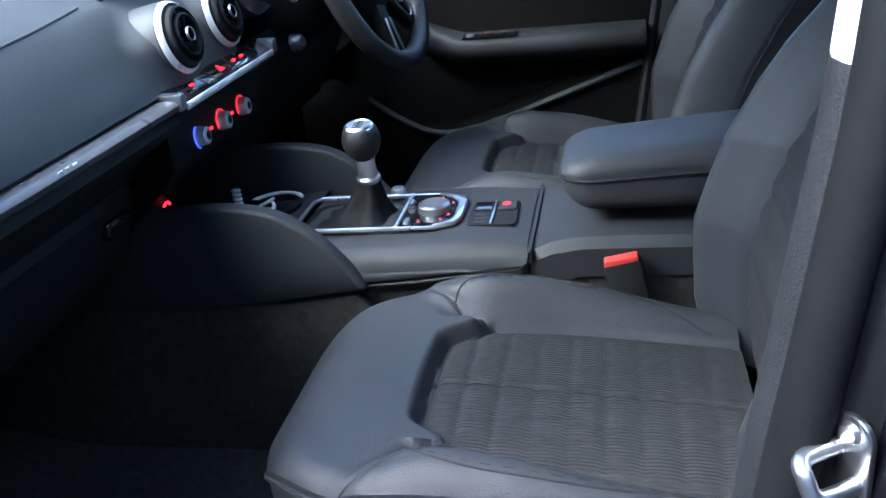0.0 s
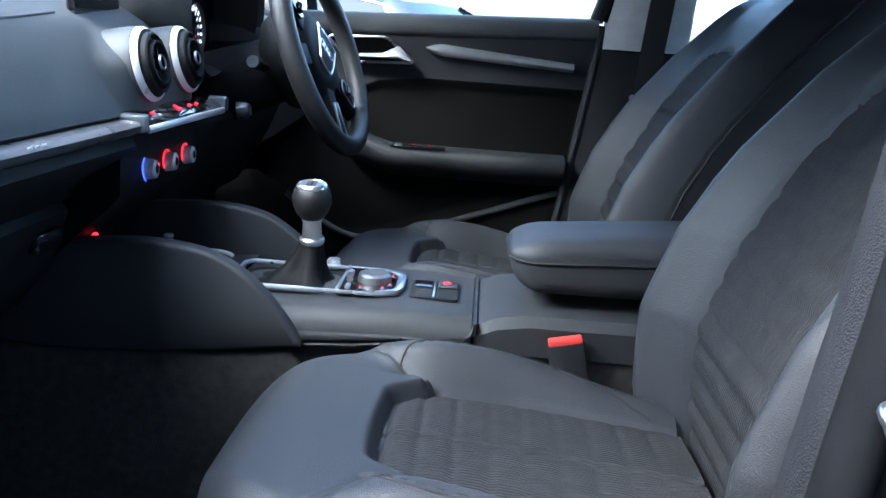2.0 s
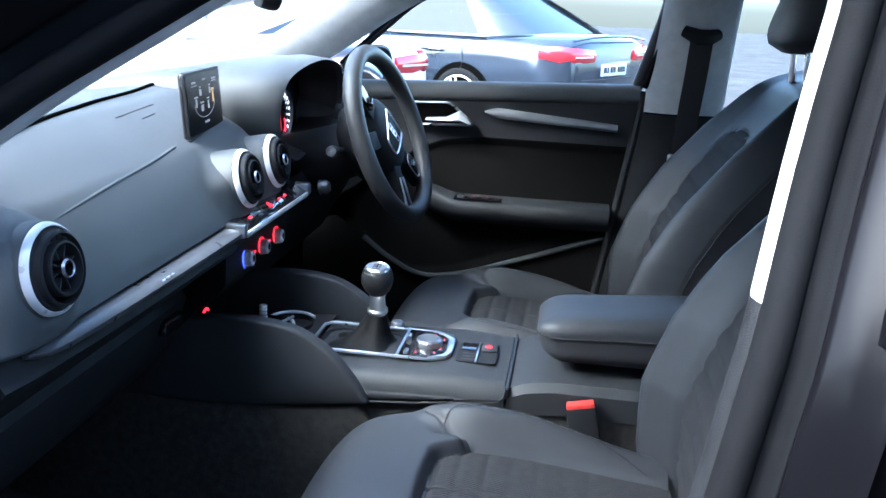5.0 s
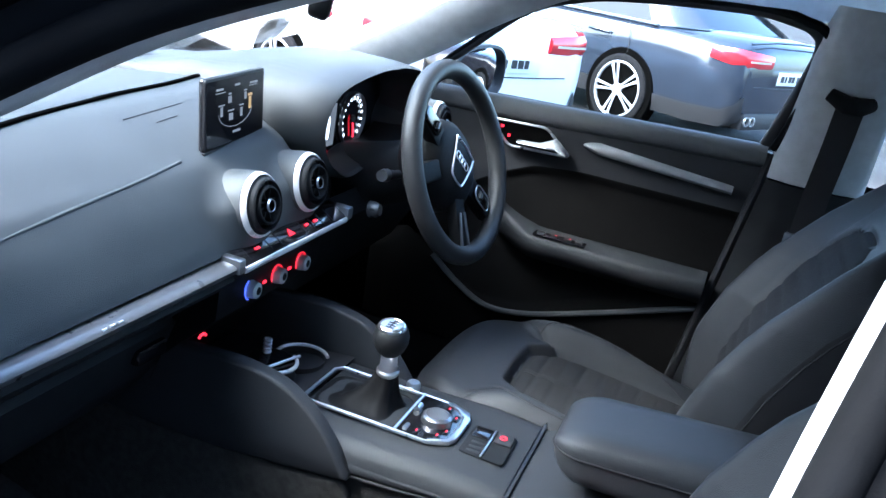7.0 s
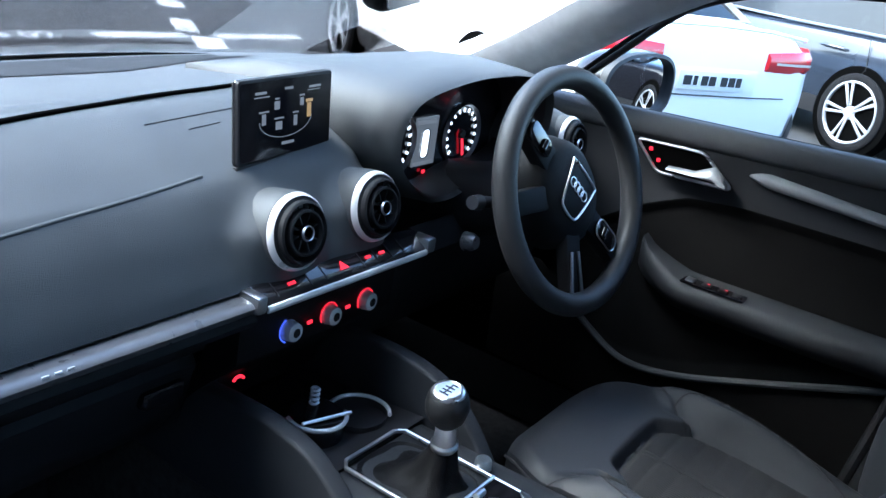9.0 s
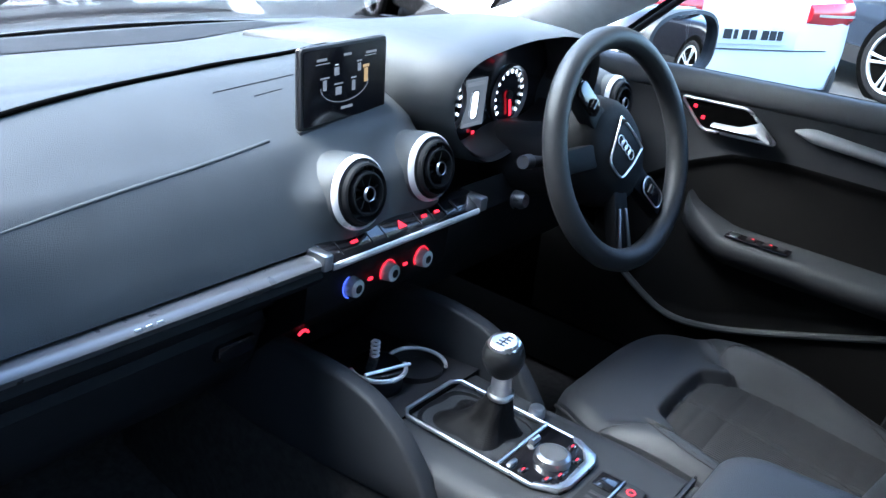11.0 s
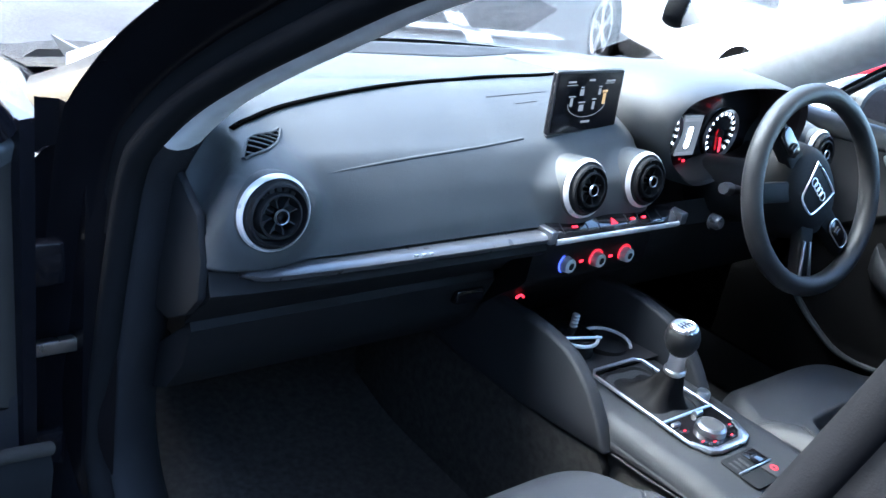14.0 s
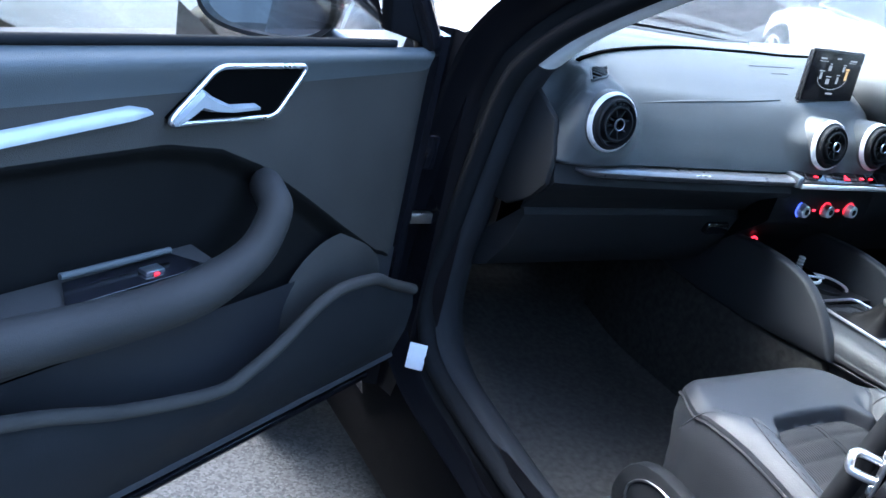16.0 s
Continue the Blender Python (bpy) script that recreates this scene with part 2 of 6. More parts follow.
def spline(points, n, closed=False):
    """Points of a smooth curve through the given ones."""
    p = [Vector(q) for q in points]
    k = len(p)
    out = []
    spans = k if closed else k - 1
    for s in range(n if closed else n + 1):
        f = s / n * spans
        i = min(int(f), spans - 1)
        t = f - i
        q = [p[(i + o) % k] if closed else p[max(0, min(k - 1, i + o))] for o in (-1, 0, 1, 2)]
        out.append(0.5 * (2 * q[1] + (q[2] - q[0]) * t + (2 * q[0] - 5 * q[1] + 4 * q[2] - q[3]) * t * t + (3 * q[1] - q[0] - 3 * q[2] + q[3]) * t ** 3))
    return out


def rounded(w, h, r, n=6, cx=0.0, cy=0.0):
    out = []
    for sx, sy, a in ((1, 1, 0), (-1, 1, 90), (-1, -1, 180), (1, -1, 270)):
        for k in range(n + 1):
            t = radians(a + 90 * k / n)
            out.append((cx + sx * (w / 2 - r) + r * math.cos(t), cy + sy * (h / 2 - r) + r * math.sin(t)))
    return out


def joined(*bms):
    bm = bms[0]
    for other in bms[1:]:
        me = bpy.data.meshes.new("tmp")
        other.to_mesh(me)
        bm.from_mesh(me)
        bpy.data.meshes.remove(me)
        other.free()
    return bm


def interp(x, table):
    return float(np.interp(x, [a for a, _ in table], [b for _, b in table]))


def facing(place, tilt):
    """The pose of a round part whose axis points back at the cabin, tipped up by tilt degrees."""
    return Matrix.Translation(place) @ Matrix.Rotation(radians(90 - tilt), 4, "X")

# ---- ground and surroundings ----
GZ = -0.12
solo("ground", box(-60, 60, -60, 60, GZ - 0.2, GZ), ASPHALT, "grey worn asphalt of the car park", "ground", "structure")
# added wall, out of view: blocks low sky light and darkens paint reflections
solo("blocker_wall", box(-4.7, -4.5, -14, 9.0, GZ, GZ + 6.0), WALLSTONE, "plain grey wall added out of view to hold back low sky light", "wall", "structure")
HEADING = math.atan2(-0.48, 0.87)


def park(x, y):
    """A pose with the origin at the rear middle of a car parked at a slant."""
    return Matrix.Translation((x, y, GZ)) @ Matrix.Rotation(HEADING, 4, "Z")


# ---- passenger door aperture and body shell ----
APERTURE = [(-0.20, 0.385), (-0.32, 0.41), (-0.368, 0.48), (-0.396, 0.62), (-0.422, 0.80), (-0.452, 0.97), (-0.482, 1.12), (-0.500, 1.21),
            (-0.500, 1.272), (-0.460, 1.312), (-0.38, 1.318), (-0.27, 1.292), (-0.17, 1.258), (-0.05, 1.206), (0.06, 1.14), (0.16, 1.075),
            (0.245, 1.005), (0.300, 0.92), (0.325, 0.80), (0.340, 0.68), (0.355, 0.55), (0.340, 0.47), (0.28, 0.425), (0.15, 0.405), (0.0, 0.39)]
LOOP = spline([(0, y, z) for y, z in APERTURE], 120, closed=True)


def side_x(z):
    return interp(z, [(0.38, -0.735), (0.55, -0.735), (0.95, -0.72), (1.28, -0.61), (1.38, -0.575)])


def ring(out, dx, sign=1, span=None):
    """The aperture's outline pushed outward in its plane by out and sideways by dx."""
    res, n = [], len(LOOP)
    for i, p in enumerate(LOOP):
        d = (LOOP[(i + 1) % n] - LOOP[i - 1]).normalized()
        q = p + Vector((0, -d.z, d.y)) * -out
        lean = 0.026 * max(0.0, min(1.0, (p.z - 0.84) / 0.24)) * max(0.0, min(1.0, (-p.y - 0.28) / 0.16))
        flat = dx if dx > -0.02 else -0.02 + (dx + 0.02) * (0.3 + 0.7 * max(0.0, min(1.0, (p.z - 0.40) / 0.08)))
        res.append((sign * (side_x(p.z) + lean + flat), q.y, q.z))
    return res


def outward():
    """+1 or -1: which way the outline's normal points away from the opening."""
    c = Vector((0, -0.05, 0.85))
    q = [Vector((0, y, z)) for _, y, z in ring(0.05, 0)]
    return 1 if (q[0] - c).length > (LOOP[0] - c).length else -1


O = outward()


def band(steps, sign=1):
    return grid([ring(O * out, dx, sign) for out, dx in steps], wrap_v=True)


def arc(bm, keep):
    """Keeps the faces whose centre passes the test."""
    bmesh.ops.delete(bm, geom=[f for f in bm.faces if not keep(f.calc_center_median())], context="FACES")
    return bm


def upper(c):
    return c.z > 0.968


shell = thing("car_body", "glossy black saloon body with its front passenger door aperture open", "car", (0, 0, 0), kind="structure")
part("aperture_frame", band([(0.040, -0.014), (0.044, -0.032), (0.056, -0.038), (0.062, -0.052), (0.078, -0.058), (0.082, -0.068)]), JAMB, shell, "glossy black painted door frame", 60)
part("outer_seal", band([(0.018, -0.006), (0.024, -0.014), (0.028, -0.0125), (0.032, -0.0175), (0.037, -0.0165), (0.042, -0.020), (0.042, -0.012)]), RUBBER, shell, "ribbed black rubber outer seal", 85)
part("door_seal", band([(0.020, 0.004), (0.024, -0.004), (0.0245, -0.012), (0.020, -0.019), (0.012, -0.0215), (0.004, -0.019), (-0.001, -0.012), (-0.003, -0.003), (-0.001, 0.006), (0.006, 0.010), (0.020, 0.004)]), RUBBER, shell, "soft black rubber door seal", 85)
part("pillar_trim", arc(band([(0.004, 0.006), (-0.003, 0.012), (-0.006, 0.022), (-0.004, 0.036), (0.004, 0.052), (0.035, 0.085), (0.07, 0.10)]), upper), HEADLINER, shell, "light grey pillar trim", 75)
part("lower_trim", arc(band([(0.004, 0.006), (-0.003, 0.012), (-0.006, 0.022), (-0.004, 0.036), (0.004, 0.052), (0.035, 0.085), (0.07, 0.10)]), lambda c: not upper(c)), PILLARTRIM, shell, "dark grey grained sill trim", 75)


def skin(rows, material, name, label="", d=0.012):
    bm = grid(rows)
    thick(bm, d)
    return part(name, bm, material, shell, label)


# outer skins on the near side: sill, rear door, front wing, bonnet
skin([[(-0.752, y, 0.365), (-0.762, y, 0.335), (-0.768, y, 0.22), (-0.74, y, 0.08), (-0.66, y, 0.06)] for y in (-1.5, -0.3, 0.4, 0.75)], SILL, "sill_panel")
skin([[(-0.795, y, 0.28), (-0.825, y, 0.45), (-0.84, y, 0.66), (-0.825, y, 0.84), (-0.79, y, 0.99)] for y in (-1.5, -1.0, -0.6, -0.535)], PAINT, "rear_door_panel", "glossy black rear door")
skin([[(-0.785, y, 0.992), (-0.74, y - 0.01, 1.10), (-0.68, y - 0.03, 1.24)] for y in (-0.61, -0.535)], PAINT, "rear_door_frame")
def wing_top(y):
    """Height of the wing's crest along the car."""
    return 0.928 - 0.02 * max(0.0, y - 0.42) - 0.115 * max(0.0, y - 0.85) - 0.085 * max(0.0, y - 0.85) ** 2


skin([[(-0.80, y, 0.28), (-0.845, y, 0.5), (-0.85, y, 0.68), (-0.842, y, wing_top(y) - 0.13), (-0.832, y, wing_top(y) - 0.075), (-0.815, y, wing_top(y) - 0.032), (-0.790, y, wing_top(y) - 0.008), (-0.760, y, wing_top(y)), (-0.735, y, wing_top(y) - 0.004), (-0.715, y, wing_top(y) - 0.014), (-0.700, y, wing_top(y) - 0.022), (-0.696, y, wing_top(y) - 0.05)] for y in np.linspace(0.42, 1.92, 19)], PAINT, "front_wing", "glossy black front wing")
part("shut_gap", tube([(-0.703, y, wing_top(y) - 0.024) for y in np.linspace(0.84, 1.9, 16)], 0.004, 6), VOID, shell)
skin([[(x, y, wing_top(y) - 0.020 - 0.006 * (1 - abs(x / 0.7) ** 3) + 0.014 * math.exp(-((abs(x) - 0.44) / 0.07) ** 2)) for x in np.linspace(-0.70, 0.70, 41)] for y in np.linspace(0.86, 1.95, 18)], PAINT, "bonnet", "glossy black bonnet")
skin([[(x, y, z - 0.02 * abs(x)) for x in (-0.70, 0, 0.70)] for y, z in ((0.80, 0.955), (0.885, 0.92))], DARK, "scuttle_panel")
skin([[(x, 0.885 - 0.82 * t - 0.10 * abs(x / 0.7) ** 2, 0.952 + 0.335 * t - 0.03 * abs(x / 0.7) ** 2) for t in (0, 0.03, 0.065)] for x in np.linspace(-0.62, 0.62, 25)], DARK, "windscreen_band", "black border along the foot of the windscreen", 0.003)
skin([[(0.70, y, 0.06), (0.79, y, 0.08), (0.84, y, 0.3), (0.85, y, min(0.70, zt - 0.12)), (0.835, y, zt - 0.05), (0.79, y, zt)] for y, zt in ((-1.6, 0.965), (-0.5, 0.962), (0.42, 0.940), (0.8, 0.905), (1.2, 0.845), (1.6, 0.755), (1.9, 0.665))], PAINT, "far_side_panel", "glossy black driver side panel")
skin([[(x, 1.95, 0.2), (x, 2.0, 0.45), (x, 1.95, 0.64)] for x in (-0.80, 0, 0.80)], PAINT, "front_bumper")
# roof with headlining
skin([[(x, y, 1.392 - 0.05 * abs(x / 0.62) ** 2 - 0.05 * max(0, (y + 0.35) / 0.45) ** 2 - 0.07 * max(0, (-y - 0.8) / 0.8) ** 2) for x in np.linspace(-0.655, 0.655, 15)] for y in np.linspace(0.05, -1.55, 16)], PAINT, "roof", "glossy black roof")
skin([[(x, y, 1.372 - 0.05 * abs(x / 0.60) ** 2 - 0.05 * max(0, (y + 0.35) / 0.45) ** 2 - 0.07 * max(0, (-y - 0.8) / 0.8) ** 2) for x in np.linspace(-0.60, 0.60, 15)] for y in np.linspace(0.05, -1.55, 16)], HEADLINER, "headlining", "light grey cloth headlining")
# far cant rail and windscreen header between glass and headlining
def lining_edge(y):
    return 1.322 - 0.05 * max(0, (y + 0.35) / 0.45) ** 2 - 0.07 * max(0, (-y - 0.8) / 0.8) ** 2


skin([[(0.690, y, z + 0.03), (0.655, y, z - 0.012), (0.630, y, z - 0.008), (0.612, y, z + 0.02), (0.590, y, lining_edge(y) + 0.006)] for y, z in ((0.05, 1.212), (-0.02, 1.232), (-0.12, 1.250), (-0.30, 1.266), (-0.45, 1.268), (-0.9, 1.26), (-1.5, 1.21))], HEADLINER, "cant_rail", "light grey roof rail lining", 0.006)
skin([[(x, 0.115, 1.262 - 0.05 * abs(x / 0.62) ** 2), (x, 0.075, 1.290 - 0.05 * abs(x / 0.62) ** 2), (x, 0.03, 1.340 - 0.05 * abs(x / 0.62) ** 2)] for x in np.linspace(-0.56, 0.56, 15)], HEADLINER, "windscreen_header", "light grey windscreen header", 0.008)
# rear of the cabin
skin([[(s * 0.80, y, z) for z in (0.3, 0.6, 0.97)] for s in (-1,) for y in (-0.6, -1.0, -1.6)], HARD, "rear_side_trim")
skin([[(0.76, y, z) for z in (0.3, 0.6, 0.97)] for y in (-0.6, -1.0, -1.6)], HARD, "rear_side_trim")
skin([[(x, -1.62, z) for z in (0.3, 0.7, 1.0)] for x in (-0.8, 0, 0.8)], HARD, "rear_bulkhead")
for s in (-1, 1):
    skin([[(s * 0.77, -1.25, 0.97), (s * 0.66, -1.25, 1.29)], [(s * 0.77, -1.62, 0.97), (s * 0.66, -1.5, 1.29)]], HEADLINER, "rear_pillar")
# tail of the body behind the cabin
for s in (-1, 1):
    skin([[(s * (0.79 - 0.05 * t), y, 0.965 - 0.01 * t), (s * (0.832 - 0.04 * t), y, 0.84), (s * (0.85 - 0.05 * t), y, 0.64), (s * (0.84 - 0.06 * t), y, 0.36 if abs(y + 1.75) > 0.3 else 0.58), (s * (0.80 - 0.06 * t), y, 0.26 if abs(y + 1.75) > 0.3 else 0.56)] for y, t in ((-1.46, 0), (-1.62, 0.05), (-1.78, 0.15), (-1.95, 0.3), (-2.08, 0.5), (-2.22, 1.0))], PAINT, "rear_quarter_panel", "glossy black rear quarter panel")
skin([[(x, y, z - 0.015 * abs(x / 0.74) ** 2) for x in np.linspace(-0.74, 0.74, 9)] for y, z in ((-1.64, 0.985), (-1.85, 0.985), (-2.12, 0.975), (-2.24, 0.93), (-2.27, 0.72), (-2.30, 0.55), (-2.24, 0.26))], PAINT, "boot_lid", "glossy black boot lid and bumper")
# floor, bulkhead and footwells
solo("floor", grid([[(x, y, 0.29 + 0.10 * max(0.0, (y - 0.45) / 0.4) ** 1.3 + (0.16 * math.exp(-(x / 0.10) ** 4))) for x in np.linspace(-0.72, 0.72, 49)] for y in np.linspace(-1.6, 0.86, 30)]), CARPET, "black carpeted car floor with a central tunnel", "floor", "structure")
skin([[(x, 0.86, 0.3), (x, 0.80, 0.55), (x, 0.86, 0.86)] for x in (-0.72, 0, 0.72)], CARPET, "bulkhead")
skin([[(-0.715, y, z) for z in (0.28, 0.45, 0.70, 0.93 - 0.16 * (y - 0.35))] for y in (0.35, 0.6, 0.88)], CARPET, "kick_panel")
skin([[(0.735, y, z) for z in (0.28, 0.45, 0.70, 0.93)] for y in (0.25, 0.6, 0.88)], CARPET, "kick_panel")
skin([[(-0.72, y, 0.40), (-0.74, y, 0.395), (-0.751, y, 0.37)] for y in (-0.3, 0.0, 0.33)], SILL, "sill_scuff_plate")
skin([[(0.80, y, 0.40), (0.72, y, 0.40), (0.70, y, 0.30)] for y in (-1.5, 0.9)], HARD, "far_sill")
part("certification_label", box(-0.016, 0.016, -0.003, 0.0, -0.026, 0.026, 0.001, m=Matrix.Translation((-0.766, 0.321, 0.425)) @ Matrix.Rotation(radians(-35), 4, "Z")), LABEL, shell, "small white sticker on the hinge pillar")
part("hinge_pillar", grid([[(-0.725, 0.34, z), (-0.76, 0.365, z), (-0.775, 0.42, z), (-0.80, 0.43, z)] for z in (0.30, 0.5, 0.75, 0.98)]), JAMB, shell)
for z in (0.50, 0.78):
    hg = part("door_hinge", box(-0.86, -0.775, 0.385, 0.41, z - 0.03, z + 0.03, 0.006), PAINT, shell)
    part("hinge_pin", lathe([(0, -0.04), (0.009, -0.04), (0.009, 0.04), (0, 0.04)], Matrix.Translation((-0.835, 0.383, z)), 12), STEEL, hg)
part("check_strap", box(-0.90, -0.76, 0.378, 0.392, 0.655, 0.675, 0.003), STEEL, shell, "grey steel door check strap")

# B pillar with its striker
def pillar_y(z):
    return interp(z, [(0.36, -0.450), (0.80, -0.474), (0.97, -0.488), (1.25, -0.530)])


part("pillar_panel", grid([[(side_x(z) - 0.036, pillar_y(z) - 0.03, z), (side_x(z) - 0.046, pillar_y(z) - 0.055, z), (side_x(z) - 0.075, pillar_y(z) - 0.068, z), (side_x(z) - 0.08, pillar_y(z) - 0.10, z)] for z in np.linspace(0.36, 1.25, 18)]), JAMB, shell, "glossy black door pillar")
striker = thing("door_striker", "chrome steel door latch striker bolted to the black pillar", "door latch", (-0.760, -0.455, 0.79))
SM = Matrix.Translation((-0.746, -0.452, 0.790)) @ Matrix.Rotation(radians(-148), 4, "Z") @ Matrix.Diagonal((0.68, 0.68, 0.68, 1))
part("plate", plate(rounded(0.036, 0.085, 0.017, 8), "y", 0, 0.006, 0.0015, m=SM), STEEL, striker)
part("loop", tube([SM @ Vector(q) for q in spline([(-0.011, 0.0, 0.012), (-0.011, -0.028, 0.012), (-0.006, -0.036, 0.010), (0.0, -0.038, 0.006), (0.006, -0.036, -0.006), (0.009, -0.028, -0.010), (0.009, 0.0, -0.010)], 20)], 0.0045, 10), CHROME, striker)
for dz in (-0.029, 0.029):
    part("bolt", lathe([(0, -0.004), (0.007, -0.004), (0.009, 0.0), (0.009, 0.002)], SM @ Matrix.Translation((0, 0, dz)) @ Matrix.Rotation(radians(-90), 4, "X"), 16), STEEL, striker)

# ---- windows ----
ws = grid([[(x, 0.90 - 0.82 * t - 0.10 * abs(x / 0.7) ** 2, 0.955 + 0.335 * t - 0.03 * abs(x / 0.7) ** 2) for x in np.linspace(-0.74 + 0.12, 0.74 - 0.12, 11)] for t in np.linspace(0, 1, 6)])
thick(ws, 0.005)
windscreen = solo("window_1", ws, GLASS, "clear curved windscreen glass", "window", "structure")
windscreen.visible_shadow = False
rg = grid([[(0.725 - 0.10 * t, y, 0.99 + 0.27 * t) for t in (0, 0.5, 1)] for y in (-0.62, -1.2)])
thick(rg, 0.004)
tagged(finish("window_2", rg, GLASS), "clear rear side window", "window", kind="structure").visible_shadow = False

# ---- dashboard ----
VENTS = ((-0.606, 0.192, 0.914, 8), (-0.071, 0.200, 0.900, 12), (0.077, 0.205, 0.902, 12), (0.590, 0.192, 0.928, 10))


def dash_profile(x):
    """Section of the dashboard pad from windscreen foot to the decor strip, as (y, z)."""
    e = max(0.0, abs(x) - 0.5) / 0.2
    dip, back = 0.018 * e ** 2, 0.03 * e ** 2
    rise = 0.012 * math.exp(-((x - 0.33) / 0.25) ** 4)
    gap = math.exp(-((x - 0.335) / 0.20) ** 8)
    base = [(0.92 - 0.10 * (x / 0.7) ** 2, 0.958), (0.78 - 0.08 * (x / 0.7) ** 2, 0.972 - dip * 0.4), (0.62 - back, 0.990 - dip * 0.6 + rise), (0.50 - back, 1.004 - dip * 0.8 + rise),
            (0.437 - back, 1.010 - dip + rise), (0.431 - back, 1.0095 - dip + rise), (0.423 - back, 1.0085 - dip + rise), (0.417 - back, 1.007 - dip + rise),
            (0.385 - back, 1.003 - dip + rise), (0.335 - back, 0.984 - dip), (0.288, 0.960 - dip * 0.6), (0.262, 0.944), (0.236, 0.912), (0.218, 0.880), (0.208, 0.860), (0.202, 0.843), (0.207, 0.838), (0.235, 0.836)]
    fine = [(q.x, q.y) for q in spline([(a, b, 0) for a, b in base[7:16]], 36)]
    out = []
    for y, z in base[:7] + fine + base[16:]:
        y = max(y, y + gap * (0.36 - y))
        for vx, vy, vz, tilt in VENTS:
            d = math.hypot(x - vx, z - vz)
            k = min(1.0, max(0.0, ((0.098 if abs(vx) > 0.3 else 0.088) - d - (0.35 if abs(vx) > 0.3 else 1.1) * max(0.0, z - vz)) / 0.048))
            k = k * k * (3 - 2 * k) * (1 - gap if vx < 0.5 else 1)
            y += k * (min(y, vy + 0.004 + (z - vz) * math.tan(radians(tilt))) - y)
        # rounded passenger end, falling away to the side cover
        y += 0.012 * max(0.0, (-0.652 - x) / 0.02) ** 2
        edge = float(np.interp(y, (0.20, 0.216, 0.24, 0.27, 0.30), (-0.662, -0.656, -0.642, -0.626, -0.614)))
        fall = max(0.0, min(1.0, (0.32 - y) / 0.03)) * max(0.0, min(1.0, (z - 0.85) / 0.08))
        out.append((y, z - 2.4 * fall * max(0.0, edge - x)))
    return out


def pad_at(x, z):
    """Depth of the pad's front face at a height."""
    pr = dash_profile(x)[10:]
    return float(np.interp(-z, [-b for _, b in pr], [a for a, _ in pr]))


XS = np.linspace(-0.672, 0.69, 185)
dash = thing("dashboard", "dark grey soft-touch dashboard with round silver-ringed air vents", "dashboard", (0, 0.5, 0.6))
rows = [[(x, y, z) for y, z in dash_profile(x)] for x in XS]
part("pad", grid(rows, caps=True), SOFT, dash, "dark grey soft-touch pad with a fine crease", 60)
def pad_top(x, y):
    """Height of the pad's upper face at a depth."""
    pr = dash_profile(x)
    hits = [b0 + (b1 - b0) * (y - a0) / (a1 - a0) for (a0, b0), (a1, b1) in zip(pr, pr[1:]) if a0 != a1 and min(a0, a1) <= y <= max(a0, a1)]
    return max(hits)


seam = [(q.x, q.y) for q in spline([(-0.612, 0.302, 0), (-0.575, 0.327, 0), (-0.514, 0.349, 0), (-0.39, 0.378, 0), (-0.243, 0.405, 0), (-0.10, 0.425, 0), (0.05, 0.434, 0), (0.16, 0.437, 0)], 60)]
part("pad_groove", tube([(x, y, pad_top(x, y) + 0.0015) for x, y in seam], 0.0042, 8, flat=0.6), VOID, dash)
part("demister_panel", grid([[(x, y, pad_top(x, y) + 0.0016) for y in np.linspace(interp(x, [(-0.42, 0.735), (-0.30, 0.66), (0.0, 0.63), (0.30, 0.66)]), 0.80 - 0.06 * (x / 0.7) ** 2, 7)] for x in np.linspace(-0.42, 0.30, 25)]), HARD, dash, "dark textured demister panel")
part("pad_line", tube([(x, y, pad_top(x, y) + 0.0003) for x, y in [(-0.11 + 0.010 * k, 0.346 + 0.0010 * k) for k in range(6)]], 0.0006, 6), DARK, dash)
part("end_panel", plate([(0.64, 0.950), (0.58, 0.957), (0.40, 0.955), (0.30, 0.93), (0.235, 0.90), (0.215, 0.85), (0.215, 0.80), (0.245, 0.765), (0.30, 0.73), (0.64, 0.70)], "x", -0.680, -0.668, 0.004), HARD, dash)
part("crease", tube([(x, pad_at(x, z) + 0.0016, z) for x, z in [(q.x, q.y) for q in spline([(-0.50, 0.932, 0), (-0.44, 0.937, 0), (-0.35, 0.943, 0), (-0.24, 0.949, 0), (-0.145, 0.955, 0)], 30)]], [0.0014 + 0.0012 * min(1, k / 12) for k in range(31)], 12), SOFT, dash)
# decor strip: satin trim on the passenger side, gloss switch bar in the middle
def strip_y(x):
    return interp(x, [(-0.69, 0.196), (-0.63, 0.187), (-0.54, 0.181), (-0.45, 0.178), (-0.30, 0.176), (-0.14, 0.175)])


strip_rows = []
for x in np.linspace(-0.632, -0.142, 24):
    k = min(1.0, (x + 0.632) / 0.03) ** 0.5
    o = strip_y(x) - 0.184
    strip_rows.append([(x, 0.222 + o, 0.8385), (x, 0.198 + o + 0.012 * (1 - k), 0.8385 - 0.004 * (1 - k)), (x, 0.190 + o + 0.012 * (1 - k), 0.8375 - 0.005 * (1 - k)), (x, 0.185 + o + 0.015 * (1 - k), 0.833), (x, 0.187 + o + 0.012 * (1 - k), 0.826 + 0.005 * (1 - k)), (x, 0.205 + o, 0.818 + 0.01 * (1 - k)), (x, 0.225 + o, 0.818)])
part("decor_strip", grid(strip_rows, caps=True), TRIM, dash, "satin anthracite decor strip", 60)
